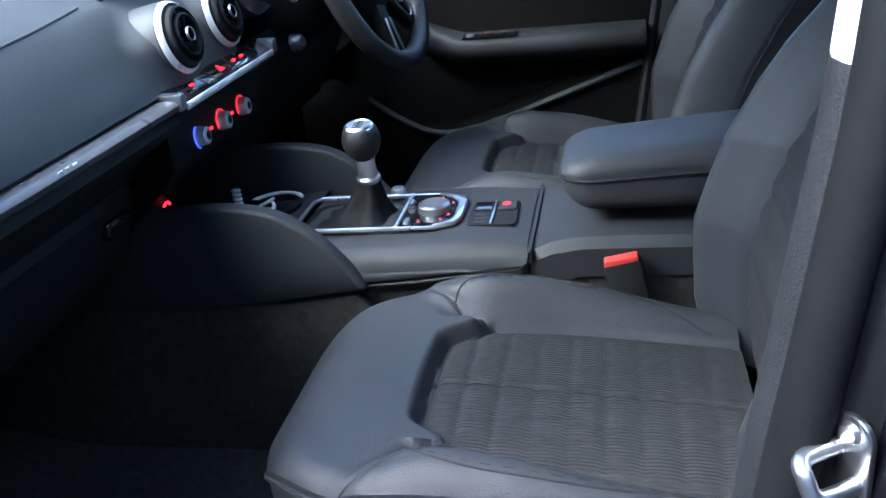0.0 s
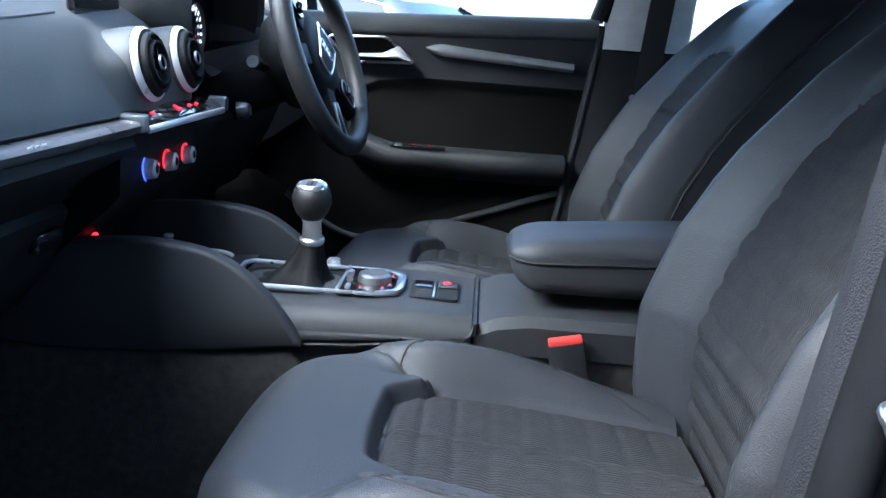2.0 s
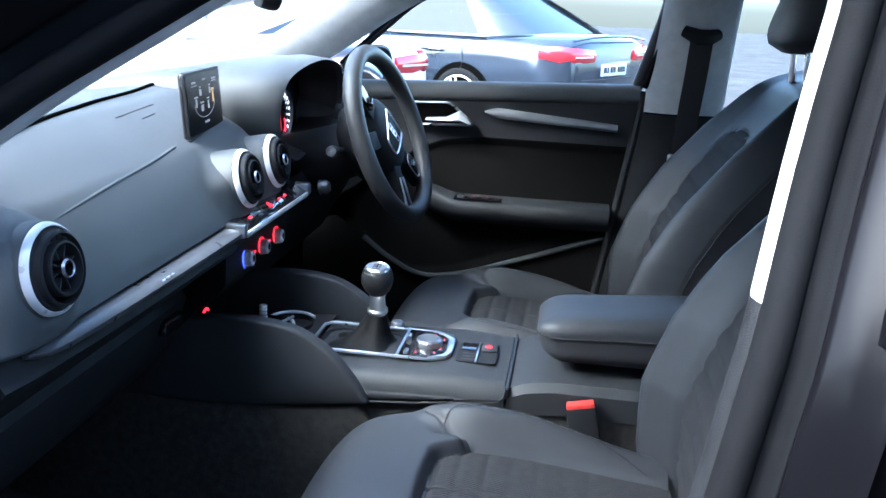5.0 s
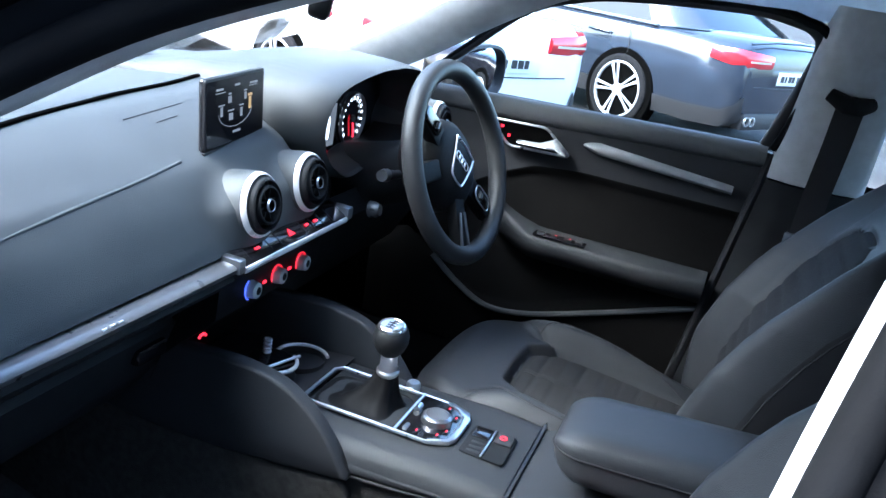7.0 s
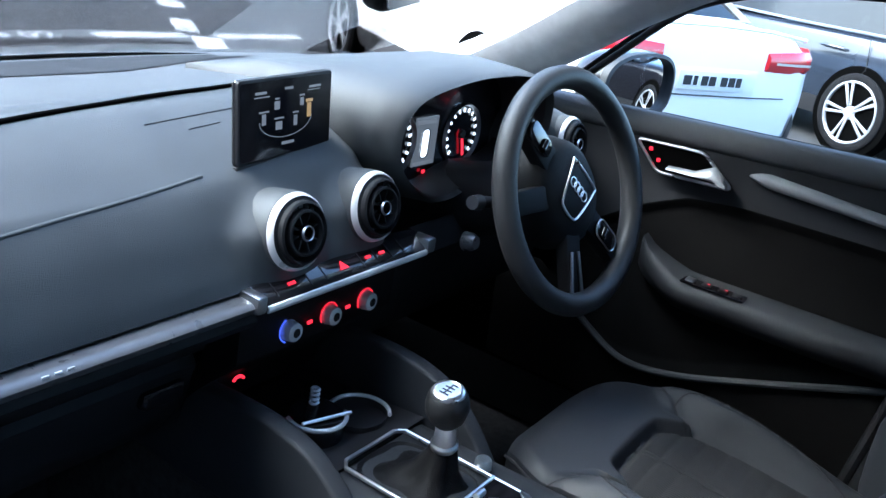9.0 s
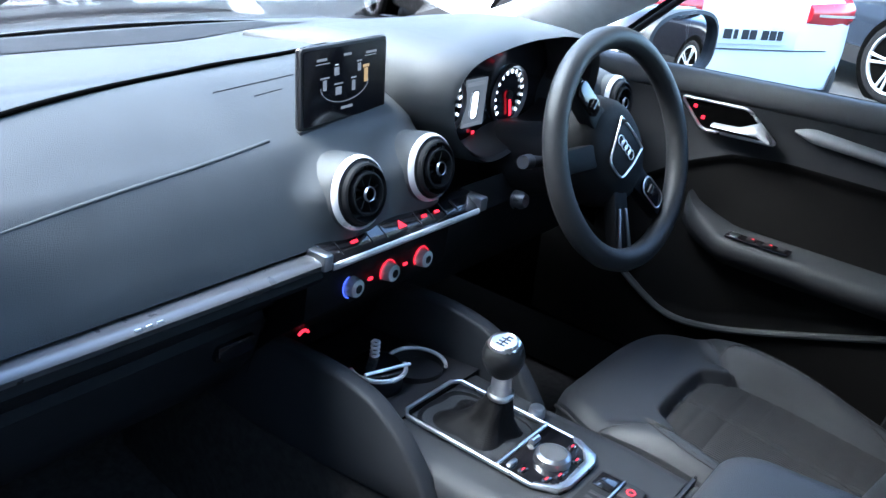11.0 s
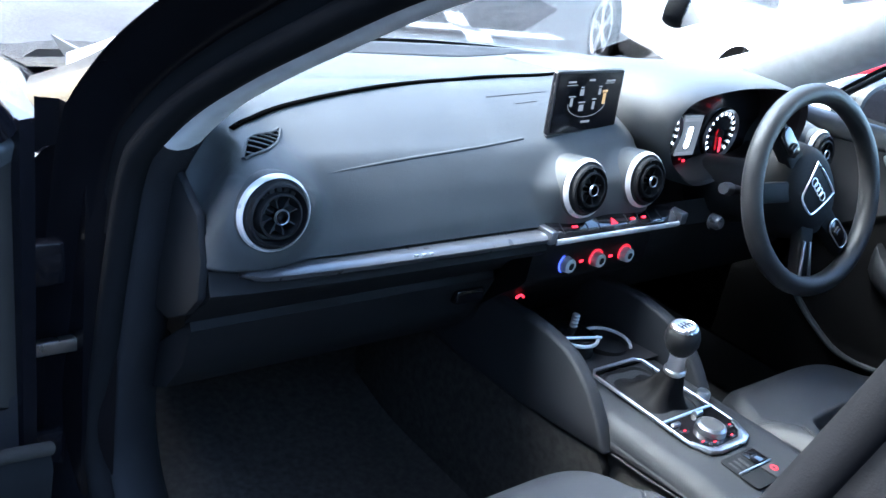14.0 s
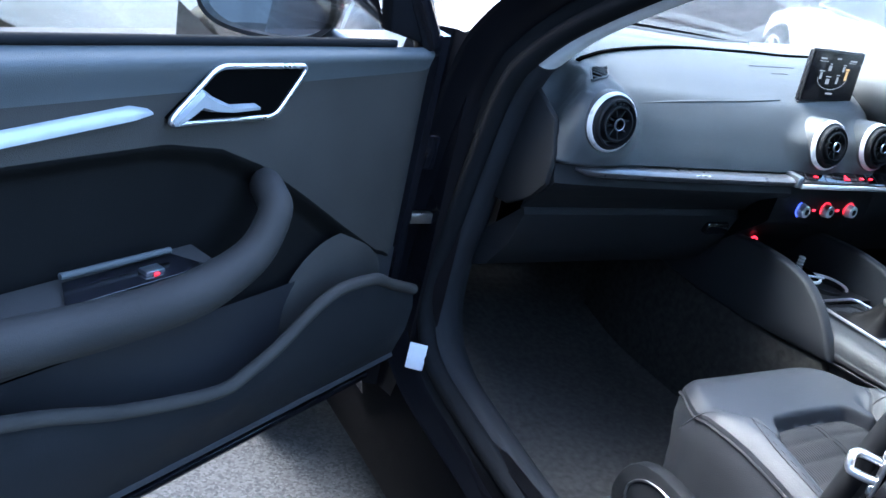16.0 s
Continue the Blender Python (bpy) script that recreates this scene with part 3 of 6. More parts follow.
part("lower_pad", grid([[(x, strip_y(x) + 0.05, 0.836), (x, strip_y(x) + 0.026, 0.834), (x, strip_y(x) + 0.022, 0.815), (x, strip_y(x) + 0.016, 0.806), (x, strip_y(x) + 0.024, 0.795), (x, 0.245, 0.768), (x, 0.275, 0.735)] for x in np.linspace(-0.667, -0.13, 15)], caps=True), HARD, dash)
for k in range(3):
    part("trim_mark", box(-0.397 + 0.0125 * k, -0.390 + 0.0125 * k, -0.0008, 0.0008, -0.0012, 0.0012, m=Matrix.Translation((0, 0.1815, 0.8362))), LABEL, dash, "tiny bright mark on the trim")
part("pad_line", tube([(x, y, pad_top(x, y) + 0.0003) for x, y in [(-0.16 + 0.014 * k, 0.362 + 0.0012 * k) for k in range(11)]], 0.0007, 6), DARK, dash)
bar = part("switch_bar", plate([(0.176, 0.823), (0.175, 0.830), (0.179, 0.834), (0.200, 0.847), (0.218, 0.849), (0.218, 0.822)], "x", -0.137, 0.176, 0.0015), GLOSS, dash, "gloss black switch bar")
part("bar_edge", plate([(0.1738, 0.822), (0.1722, 0.826), (0.1735, 0.8305), (0.176, 0.8315), (0.176, 0.822)], "x", -0.132, 0.168, 0.0006), SILVER, bar, "bright silver lip")
for x0, x1 in ((-0.150, -0.134), (0.166, 0.186)):
    part("end_cap", box(x0, x1, 0.172, 0.205, 0.824, 0.846, 0.004), ALU, bar)


def bar_pose(x):
    """A pose lying on the bar's slanting key face."""
    return Matrix.Translation((x, 0.1895, 0.8412)) @ Matrix.Rotation(radians(31.8), 4, "X")


for x in (-0.110, -0.055, -0.028, 0.042, 0.070, 0.098, 0.125):
    part("key_joint", box(-0.0006, 0.0006, -0.011, 0.011, -0.0004, 0.0003, m=bar_pose(x)), DARK, bar)
for x, w, h in ((-0.082, 0.012, 0.004), (0.056, 0.010, 0.004), (0.084, 0.010, 0.004)):
    part("switch_symbol", box(-w / 2, w / 2, -h / 2, h / 2, 0.0, 0.0008, m=bar_pose(x)), REDGLOW, bar)
part("hazard_switch", plate([(-0.008, -0.005), (0.008, -0.005), (0.0, 0.007)], "z", 0.0, 0.001, m=bar_pose(0.0075)), REDGLOW, bar, "lit red triangle switch")

# glovebox and lower panels
gb = part("glovebox", grid([[(x, 0.275, 0.735), (x, 0.268, 0.725), (x, 0.29, 0.66), (x, 0.335, 0.60), (x, 0.38, 0.575), (x, 0.46, 0.57)] for x in (-0.66, -0.4, -0.15)], caps=True), HARD, dash, "black glovebox lid")
part("latch", box(-0.225, -0.165, 0.266, 0.285, 0.685, 0.71, 0.006), GLOSS, gb)
part("knee_panel", grid([[(x, 0.23, 0.84), (x, 0.21, 0.80), (x, 0.235, 0.74), (x, 0.30, 0.63), (x, 0.42, 0.58)] for x in (0.13, 0.4, 0.69)], caps=True), HARD, dash)
part("lower_duct", box(-0.60, 0.60, 0.42, 0.74, 0.60, 0.90), DARK, dash)

# climate panel with three dials
clim = part("climate_panel", grid([[(x, 0.235, 0.822), (x, 0.212, 0.818), (x, 0.206, 0.790), (x, 0.208, 0.745), (x, 0.222, 0.728), (x, 0.255, 0.70), (x, 0.295, 0.66), (x, 0.31, 0.62)] for x in (-0.142, -0.05, 0.05, 0.142)], caps=True), GAITER, dash, "black climate control panel")
for k, x in enumerate((-0.062, 0.010, 0.082)):
    fm = facing((x, 0.206, 0.767), 3)
    dial = part("climate_dial", lathe([(0.0, 0.014), (0.0085, 0.014), (0.0118, 0.0125), (0.0132, 0.004), (0.0138, 0.0)], fm, 32), SILVER, clim, "silver rotary dial")
    part("dial_face", lathe([(0.0, 0.0144), (0.0060, 0.0144)], fm, 24), HARD, dial)
    gl = BLUEGLOW if k == 0 else REDGLOW
    part("dial_marks", tube([fm @ Vector((0.0160 * math.cos(a), 0.0160 * math.sin(a), 0.001)) for a in np.linspace(radians(110 if k == 0 else -30), radians(250 if k == 0 else 210), 20)], 0.0006, 6), gl, dial)
for x in (-0.026, 0.046):
    part("climate_symbol", box(x - 0.004, x + 0.004, 0.2035, 0.2055, 0.765, 0.769), REDGLOW, clim)
part("socket_light", tube([(-0.078 + 0.009 * math.cos(a), 0.2695, 0.672 + 0.007 * math.sin(a)) for a in np.linspace(0.3, 2.8, 10)], 0.0022, 6), REDGLOW, dash, "red glowing socket ring")

# round vents
def vent(place, tilt, yaw=0.0):
    fm = Matrix.Translation(place) @ Matrix.Rotation(radians(yaw), 4, "Z") @ Matrix.Rotation(radians(90 - tilt), 4, "X") @ Matrix.Diagonal((0.90, 0.90, 1.15, 1))
    pod = part("vent_pod", lathe([(0.0540, -0.036), (0.0535, -0.010), (0.0526, -0.002), (0.0515, 0.0005), (0.044, 0.0)], fm, 48), SOFT, dash, "", 80)
    part("ring", lathe([(0.0462, -0.004), (0.0464, 0.006), (0.0474, 0.0068), (0.0500, 0.0050), (0.0516, 0.0015), (0.0518, -0.001)], fm, 48), SILVER, pod, "satin silver ring", 70)
    part("barrel", lathe([(0.0466, 0.000), (0.0462, 0.0055), (0.0440, 0.0075), (0.0425, 0.008), (0.0412, 0.0130), (0.0385, 0.0145), (0.0366, 0.011), (0.036, -0.02), (0.0, -0.022)], fm, 40), HARD, pod)
    part("rotor", lathe([(0.026, 0.014), (0.0275, 0.017), (0.0300, 0.0165), (0.031, 0.012), (0.031, -0.015), (0.026, -0.015)], fm, 40, close=True), HARD, pod)
    part("hub", lathe([(0.0, 0.010), (0.005, 0.010), (0.006, 0.018), (0.0095, 0.018), (0.0105, 0.014), (0.010, -0.015)], fm, 24), GLOSS, pod)
    part("hub_ring", lathe([(0.0080, 0.0175), (0.0095, 0.0190), (0.0108, 0.0165)], fm, 28), ALU, pod)
    for a in range(0, 360, 45):
        part("vane", box(0.009, 0.028, -0.0009, 0.0009, -0.015, 0.012, m=fm @ Matrix.Rotation(radians(a + 15), 4, "Z")), CONSOLE, pod)
    for a in range(-36, 40, 18):
        part("collar_tab", box(0.0300, 0.0368, -0.004, 0.004, -0.010, 0.010, 0.001, m=fm @ Matrix.Rotation(radians(a + 90), 4, "Z")), HARD, pod)


for vx, vy, vz, tilt in VENTS:
    vent((vx, vy, vz), tilt)

# demister grille at the passenger end
GL = [(q.x, q.y) for q in spline([(-0.5440, 0.3115, 0), (-0.5700, 0.2975, 0), (-0.5995, 0.2800, 0), (-0.6130, 0.2620, 0), (-0.6265, 0.2385, 0)], 24)]
GR = [(q.x, q.y) for q in spline([(-0.5425, 0.3105, 0), (-0.5500, 0.2970, 0), (-0.5670, 0.2745, 0), (-0.5930, 0.2500, 0), (-0.6250, 0.2370, 0)], 24)]


def grille_row(k, lift, n=6):
    """Points across the grille's leaf-shaped patch, lying on the pad."""
    (x0, y0), (x1, y1) = GL[k], GR[k]
    pts = [(x0 + (x1 - x0) * i / (n - 1), y0 + (y1 - y0) * i / (n - 1)) for i in range(n)]
    return [(x, y, pad_top(x, y) + lift) for x, y in pts]


NG = min(len(GL), len(GR))
# black sheet under the slats, painted as the shade of the open gaps
gr = part("side_grille", grid([grille_row(k, 0.0016) for k in range(NG)]), VOID, dash, "leaf-shaped slatted demister grille")
for k in range(3, NG - 2, 3):
    part("slat", tube(grille_row(k, 0.0022), 0.0012, 8), SOFT, gr)
for side in (GL, GR):
    part("grille_edge", tube([(x, y, pad_top(x, y) + 0.0014) for x, y in side], 0.0018, 8), SOFT, gr)

# pop-up screen
SB = Matrix.Translation((-0.004, 0.289, 0.958)) @ Matrix.Rotation(radians(6.5), 4, "Z") @ Matrix.Rotation(radians(-4), 4, "X")
screen = thing("display_screen", "slim black pop-up display screen showing dim menu icons", "screen", (-0.003, 0.30, 0.95))
case = part("case", plate(rounded(0.180, 0.100, 0.005, 4, 0, 0.050), "y", 0.0, 0.010, 0.002, m=SB), DARK, screen)
part("glass", plate(rounded(0.173, 0.092, 0.004, 4, 0, 0.050), "y", -0.0012, 0.0008, m=SB), SCREEN, screen)
part("edge", plate(rounded(0.181, 0.101, 0.005, 4, 0, 0.050), "y", 0.004, 0.007, m=SB), GLOSS, screen)
part("slot", box(-0.093, 0.093, -0.001, 0.012, -0.012, 0.0005, 0.001, m=SB), DARK, screen)


def on_screen(u, v, w, h, material=DIMGLOW):
    part("icon", box(u - w / 2, u + w / 2, -0.0018, -0.0013, v - h / 2, v + h / 2, m=SB), material, screen)


for u, v, w, h in ((-0.052, 0.083, 0.020, 0.003), (-0.050, 0.078, 0.028, 0.0012), (0.0, 0.085, 0.016, 0.003), (0.052, 0.083, 0.024, 0.003), (0.050, 0.079, 0.026, 0.001),
                   (-0.046, 0.051, 0.007, 0.013), (-0.018, 0.041, 0.012, 0.010), (0.014, 0.044, 0.007, 0.013), (-0.022, 0.066, 0.010, 0.010), (0.026, 0.066, 0.007, 0.010), (0.0, 0.018, 0.024, 0.0035),
                   (-0.046, 0.060, 0.018, 0.002), (-0.018, 0.050, 0.018, 0.002), (0.014, 0.054, 0.012, 0.002), (0.026, 0.074, 0.010, 0.002), (-0.022, 0.074, 0.008, 0.002)):
    on_screen(u, v, w, h)
on_screen(0.041, 0.054, 0.008, 0.018, AMBER)
on_screen(0.041, 0.066, 0.014, 0.004, AMBER)
part("menu_arc", tube([SB @ Vector((0.050 * math.cos(a) - 0.004, -0.0016, 0.048 + 0.022 * math.sin(a))) for a in np.linspace(math.pi, 2 * math.pi, 24)], 0.0005, 5), DIMGLOW, screen)

# instrument binnacle
BIN = [(0.135, 0.96), (0.132, 1.0), (0.16, 1.032), (0.24, 1.049), (0.33, 1.055), (0.42, 1.050), (0.50, 1.03), (0.535, 0.98), (0.525, 0.92), (0.46, 0.89), (0.37, 0.893), (0.29, 0.873), (0.235, 0.878), (0.17, 0.915)]
BL = spline([(x, 0, z) for x, z in BIN], 56, closed=True)


def bin_ring(k, y, top=9.0, grow=0.0):
    return [(0.335 + (p.x - 0.335) * k, y + grow * (p.z - 0.96), min(top, 0.955 + (p.z - 0.955) * k)) for p in BL]


cluster = thing("instrument_cluster", "hooded instrument cluster with white lit dials and red needles", "instruments", (0.33, 0.3, 0.87))
hood_rows = [bin_ring(0.98, 0.31), bin_ring(0.995, 0.235, grow=-0.10), bin_ring(1.02, 0.212, grow=-0.12), bin_ring(1.06, 0.22, grow=-0.12), bin_ring(1.10, 0.26, grow=-0.05), bin_ring(1.14, 0.36, 1.052), bin_ring(1.18, 0.47, 1.035), bin_ring(1.2, 0.60, 1.005)]
part("hood", grid(hood_rows, wrap_v=True), SOFT, cluster, "dark grey soft-touch hood", 80)
part("shroud", grid([bin_ring(0.975, 0.222, grow=-0.1), bin_ring(0.92, 0.30)], wrap_v=True), DARK, cluster)
part("face", plate([(p.x * 1.0, p.z) for p in BL], "y", 0.306, 0.312), GLOSS, cluster)


def dial(cx, cz, r, red):
    fm = facing((cx, 0.304, cz), 0)
    d = part("dial", lathe([(r, 0.0), (r + 0.004, 0.006), (r + 0.006, 0.0)], fm, 40), ALU, cluster)
    for k in range(15):
        a = radians(225 - 270 * k / 14)
        part("tick", box(r * 0.80, r * 0.95, -0.0022, 0.0022, 0.0, 0.001, m=fm @ Matrix.Rotation(a, 4, "Z")), WHITEGLOW, d)
    part("needle", box(-0.006, r * 0.82, -0.0028, 0.0028, 0.002, 0.003, m=fm @ Matrix.Rotation(radians(-75 if not red else 225), 4, "Z")), REDGLOW, d)
    if red:
        part("red_band", tube([fm @ Vector((r * 0.80 * math.cos(a), r * 0.80 * math.sin(a), 0.002)) for a in np.linspace(radians(150), radians(250), 16)], 0.0030, 6), REDGLOW, d, "glowing red gauge arc")
    part("needle_hub", lathe([(0, 0.006), (0.007, 0.005), (0.008, 0)], fm, 20), DARK, d)


dial(0.412, 0.936, 0.046, False)
dial(0.232, 0.940, 0.046, True)
part("centre_display", box(0.282, 0.340, 0.3015, 0.3045, 0.897, 0.975, 0.001), PANELGLOW, cluster, "small lit centre display")
for z0, z1 in ((0.964, 0.970), (0.899, 0.904)):
    part("display_line", box(0.284, 0.332, 0.3005, 0.3013, z0, z1), DIMGLOW, cluster)
part("car_symbol", plate(rounded(0.020, 0.046, 0.008, 5, 0.308, 0.933), "y", 0.3005, 0.3013), WHITEGLOW, cluster)
part("car_outline", tube([(u, 0.300, v) for u, v in rounded(0.020, 0.046, 0.008, 5, 0.308, 0.933)], 0.0010, 6, closed=True), INK, cluster)
part("warning_light", box(0.312, 0.318, 0.3005, 0.3025, 0.884, 0.889), REDGLOW, cluster)

# steering wheel
WM = Matrix.Translation((0.359, 0.068, 0.915)) @ Matrix.Rotation(radians(-6), 4, "Z") @ Matrix.Rotation(radians(90 - 20), 4, "X")
WT = WM
WM = WT @ Matrix.Rotation(radians(-48), 4, "Z")
wheel = thing("steering_wheel", "black leather four-spoke steering wheel with silver-edged badge pad", "steering wheel", (0.365, 0.10, 0.74))
part("rim", tube([WM @ Vector((0.1655 * math.cos(a), 0.1655 * math.sin(a), 0.008)) for a in np.linspace(0, 2 * math.pi, 72, endpoint=False)], 0.0175, 14, closed=True), RIMLEATHER, wheel, "black leather rim")
hub = part("airbag_pad", lathe([(0.0, 0.014), (0.03, 0.013), (0.055, 0.008), (0.070, -0.004), (0.078, -0.026), (0.079, -0.050), (0.070, -0.070), (0.05, -0.085)], WM @ Matrix.Diagonal((1.14, 1.04, 1, 1)), 44), HARD, wheel, "black airbag pad")
SH = [(-0.030, 0.034), (0.030, 0.034), (0.034, 0.026), (0.024, -0.026), (0.014, -0.040), (-0.014, -0.040), (-0.024, -0.026), (-0.034, 0.026)]
part("badge_frame", tube([WM @ Vector((u, v, 0.0155 - 0.9 * (u * u + v * v))) for u, v in [(q.x, q.y) for q in spline([(a, b, 0) for a, b in SH], 40, closed=True)]], 0.0018, 8, closed=True), CHROME, hub, "silver badge surround")
part("badge_pad", plate([(u * 0.95, v * 0.95) for u, v in SH], "z", 0.004, 0.0140, 0.001, m=WM), HARD, hub)
for u in (-0.0165, -0.0055, 0.0055, 0.0165):
    part("badge_shape", tube([WM @ Vector((u + 0.0075 * math.cos(a), 0.004 + 0.0075 * math.sin(a), 0.0146)) for a in np.linspace(0, 2 * math.pi, 20, endpoint=False)], 0.0010, 6, closed=True), CHROME, hub)


def spoke(a0, w0, w1, r1=0.160):
    rm = WM @ Matrix.Rotation(radians(a0), 4, "Z")
    sp = part("spoke", plate([(0.045, -w0), (r1, -w1), (r1, w1), (0.045, w0)], "z", -0.018, 0.004, 0.004, m=rm), HARD, wheel)
    if a0 == -48:
        for s in (-1, 1):
            part("spoke_inlay", plate([(0.088, s * 0.006), (0.150, s * 0.010), (0.150, s * 0.0165), (0.088, s * 0.0100)], "z", 0.0035, 0.0075, 0.001, m=rm), ALU, sp, "satin silver inlay")
    elif a0 != -132:
        part("key_pod", plate(rounded(0.058, 0.030, 0.013, 6, 0.108, 0), "z", 0.003, 0.009, 0.002, m=rm), GLOSS, sp, "gloss black switch pod")
        if a0 < 90:
            part("pod_edge", tube([rm @ Vector((u, v, 0.0085)) for u, v in rounded(0.058, 0.030, 0.013, 6, 0.108, 0)], 0.0013, 6, closed=True), CHROME, sp)


spoke(2, 0.022, 0.015)
spoke(178, 0.022, 0.015)
spoke(-48, 0.018, 0.017)
spoke(-132, 0.018, 0.017)
for s in (-1, 1):
    part("thumb_roller", tube([WM @ Vector((s * 0.098, 0.0 + d, 0.010)) for d in (-0.008, 0.008)], 0.006, 12), GLOSS, wheel)
part("column_shroud", grid([[WT @ Vector((k * 0.060 * math.cos(a), k * 0.055 * math.sin(a) - 0.005, h)) for a in np.linspace(0, 2 * math.pi, 24, endpoint=False)] for k, h in ((0.75, -0.035), (1.0, -0.05), (1.05, -0.11), (1.2, -0.22))], wrap_v=True), HARD, wheel)
for s, tip in ((-1, TRIM), (1, DARK)):
    st = part("stalk", tube([WT @ Vector((s * u, v, w)) for u, v, w in ((0.045, -0.005, -0.075), (0.09, 0.0, -0.072), (0.128, 0.005, -0.067))], [0.009, 0.008, 0.010], 12), DARK, wheel)
    part("stalk_tip", tube([WT @ Vector((s * u, v, w)) for u, v, w in ((0.128, 0.005, -0.067), (0.148, 0.007, -0.063))], [0.0115, 0.010], 12), tip, st)
part("ignition_lock", lathe([(0, 0.02), (0.010, 0.02), (0.014, 0.012), (0.015, 0)], Matrix.Translation((0.283, 0.185, 0.815)) @ Matrix.Rotation(radians(80), 4, "X"), 20), TRIM, wheel)

# ---- centre console ----
con = thing("centre_console", "black centre console with silver-framed gear gaiter and rotary control", "console", (0, -0.1, 0.3))
ST = [(0.10, 0.612), (0.04, 0.612), (-0.05, 0.614), (-0.14, 0.617), (-0.228, 0.612)]
part("top_panel", grid([[(-0.120, y, z - 0.030), (-0.118, y, z - 0.016), (-0.106, y, z - 0.002), (-0.090, y, z + 0.001), (0, y, z + 0.002), (0.090, y, z + 0.001), (0.106, y, z - 0.002), (0.118, y, z - 0.016), (0.120, y, z - 0.030)] for y, z in ST], caps=True), CONSOLE, con, "dark grey console top", 60)
for sd in (-1, 1):
    part("side_panel", grid([[(sd * 0.1165, y, z - 0.024), (sd * 0.1215, y, z - 0.030), (sd * 0.1225, y, lo + 0.004), (sd * 0.1195, y, lo), (sd * 0.108, y, lo - 0.002)] for y, z, lo in ((0.02, 0.612, 0.568), (-0.05, 0.614, 0.573), (-0.14, 0.617, 0.581), (-0.222, 0.612, 0.590))]), CONSOLE, con, "", 50)
    part("panel_bead", tube([(sd * 0.1205, y, z) for y, z in ((0.0, 0.566), (-0.08, 0.572), (-0.15, 0.580), (-0.215, 0.588), (-0.228, 0.597), (-0.232, 0.612))], 0.0022, 8), DARK, con)
    part("tunnel_carpet", plate([(0.62, 0.30), (0.62, 0.56), (0.02, 0.556), (-0.05, 0.568), (-0.24, 0.584), (-0.62, 0.60), (-0.62, 0.30)], "x", sd * 0.02, sd * 0.112, 0.004), CARPET, con, "black carpeted tunnel side")
    part("wing_carpet", plate([(0.62, 0.30), (0.62, 0.552), (0.10, 0.550), (0.0, 0.562), (-0.02, 0.54), (-0.02, 0.30)], "x", sd * 0.1125, sd * 0.133, 0.006), CARPET, con)
part("rear_bridge", grid([[(-0.116, y, z - 0.05), (-0.116, y, z - 0.012), (-0.104, y, z), (0.104, y, z), (0.116, y, z - 0.012), (0.116, y, z - 0.05)] for y, z in ((-0.232, 0.606), (-0.26, 0.618), (-0.30, 0.624), (-0.62, 0.624))], caps=True), CONSOLE, con)
WING = [(-0.019, 0.569), (0.008, 0.608), (0.038, 0.643), (0.068, 0.666), (0.098, 0.681), (0.135, 0.689), (0.179, 0.692), (0.23, 0.690), (0.30, 0.684), (0.50, 0.672), (0.50, 0.55), (0.30, 0.541), (0.174, 0.546), (0.075, 0.557)]
WING = [(q.x, q.y) for q in spline([(a, b, 0) for a, b in WING[:10]], 36)] + WING[10:]
for s in (-1, 1):
    part("knee_wing", plate(WING, "x", s * 0.112, s * 0.140, 0.006), CONSOLE, con, "", 50)
part("tray", grid([[(x, y, 0.618 - 0.02 * max(0, (y - 0.1) / 0.2)) for x in (-0.112, 0, 0.112)] for y in (0.10, 0.2, 0.33)]), DARK, con)
# chrome gear frame
FR = [(-0.060, 0.094), (-0.048, 0.104), (0.048, 0.104), (0.060, 0.094), (0.060, -0.095), (0.046, -0.124), (0.030, -0.130), (-0.030, -0.130), (-0.046, -0.124), (-0.060, -0.095)]
part("gear_frame", tube([(x, y, 0.6225) for x, y in FR], 0.0030, 8, closed=True), CHROME, con, "satin silver frame")
part("frame_bar", tube([(-0.060, -0.046, 0.6245), (0.060, -0.046, 0.6245)], 0.0026, 8), CHROME, con)
part("frame_heel", plate([(0.060, -0.085), (0.060, -0.097), (0.047, -0.126), (0.030, -0.132), (-0.030, -0.132), (-0.047, -0.126), (-0.060, -0.097), (-0.056, -0.096), (-0.042, -0.117), (-0.028, -0.122), (0.026, -0.120), (0.044, -0.108), (0.052, -0.090)], "z", 0.6185, 0.6262, 0.0008), CHROME, con, "broad silver heel of the frame")
part("control_plate", plate([(-0.057, -0.049), (0.057, -0.049), (0.057, -0.095), (0.044, -0.121), (0.029, -0.127), (-0.029, -0.127), (-0.044, -0.121), (-0.057, -0.095)], "z", 0.617, 0.6245), GLOSS, con)
mk = part("rotary_control", lathe([(0, 0.0165), (0.019, 0.0165), (0.0225, 0.014), (0.0235, 0.006), (0.0235, 0.0)], Matrix.Translation((-0.002, -0.090, 0.6195)), 40), ALU, con, "large silver rotary control")
part("control_top", lathe([(0, 0.0172), (0.0175, 0.0172)], Matrix.Translation((-0.002, -0.090, 0.6195)), 32), TRIM, mk)
part("volume_roller", tube([(0.006, -0.054, 0.6275), (0.022, -0.054, 0.6275)], 0.005, 12), CHROME, con)
part("side_key", box(-0.055, -0.038, -0.063, -0.056, 0.6245, 0.630, 0.0015), ALU, con)
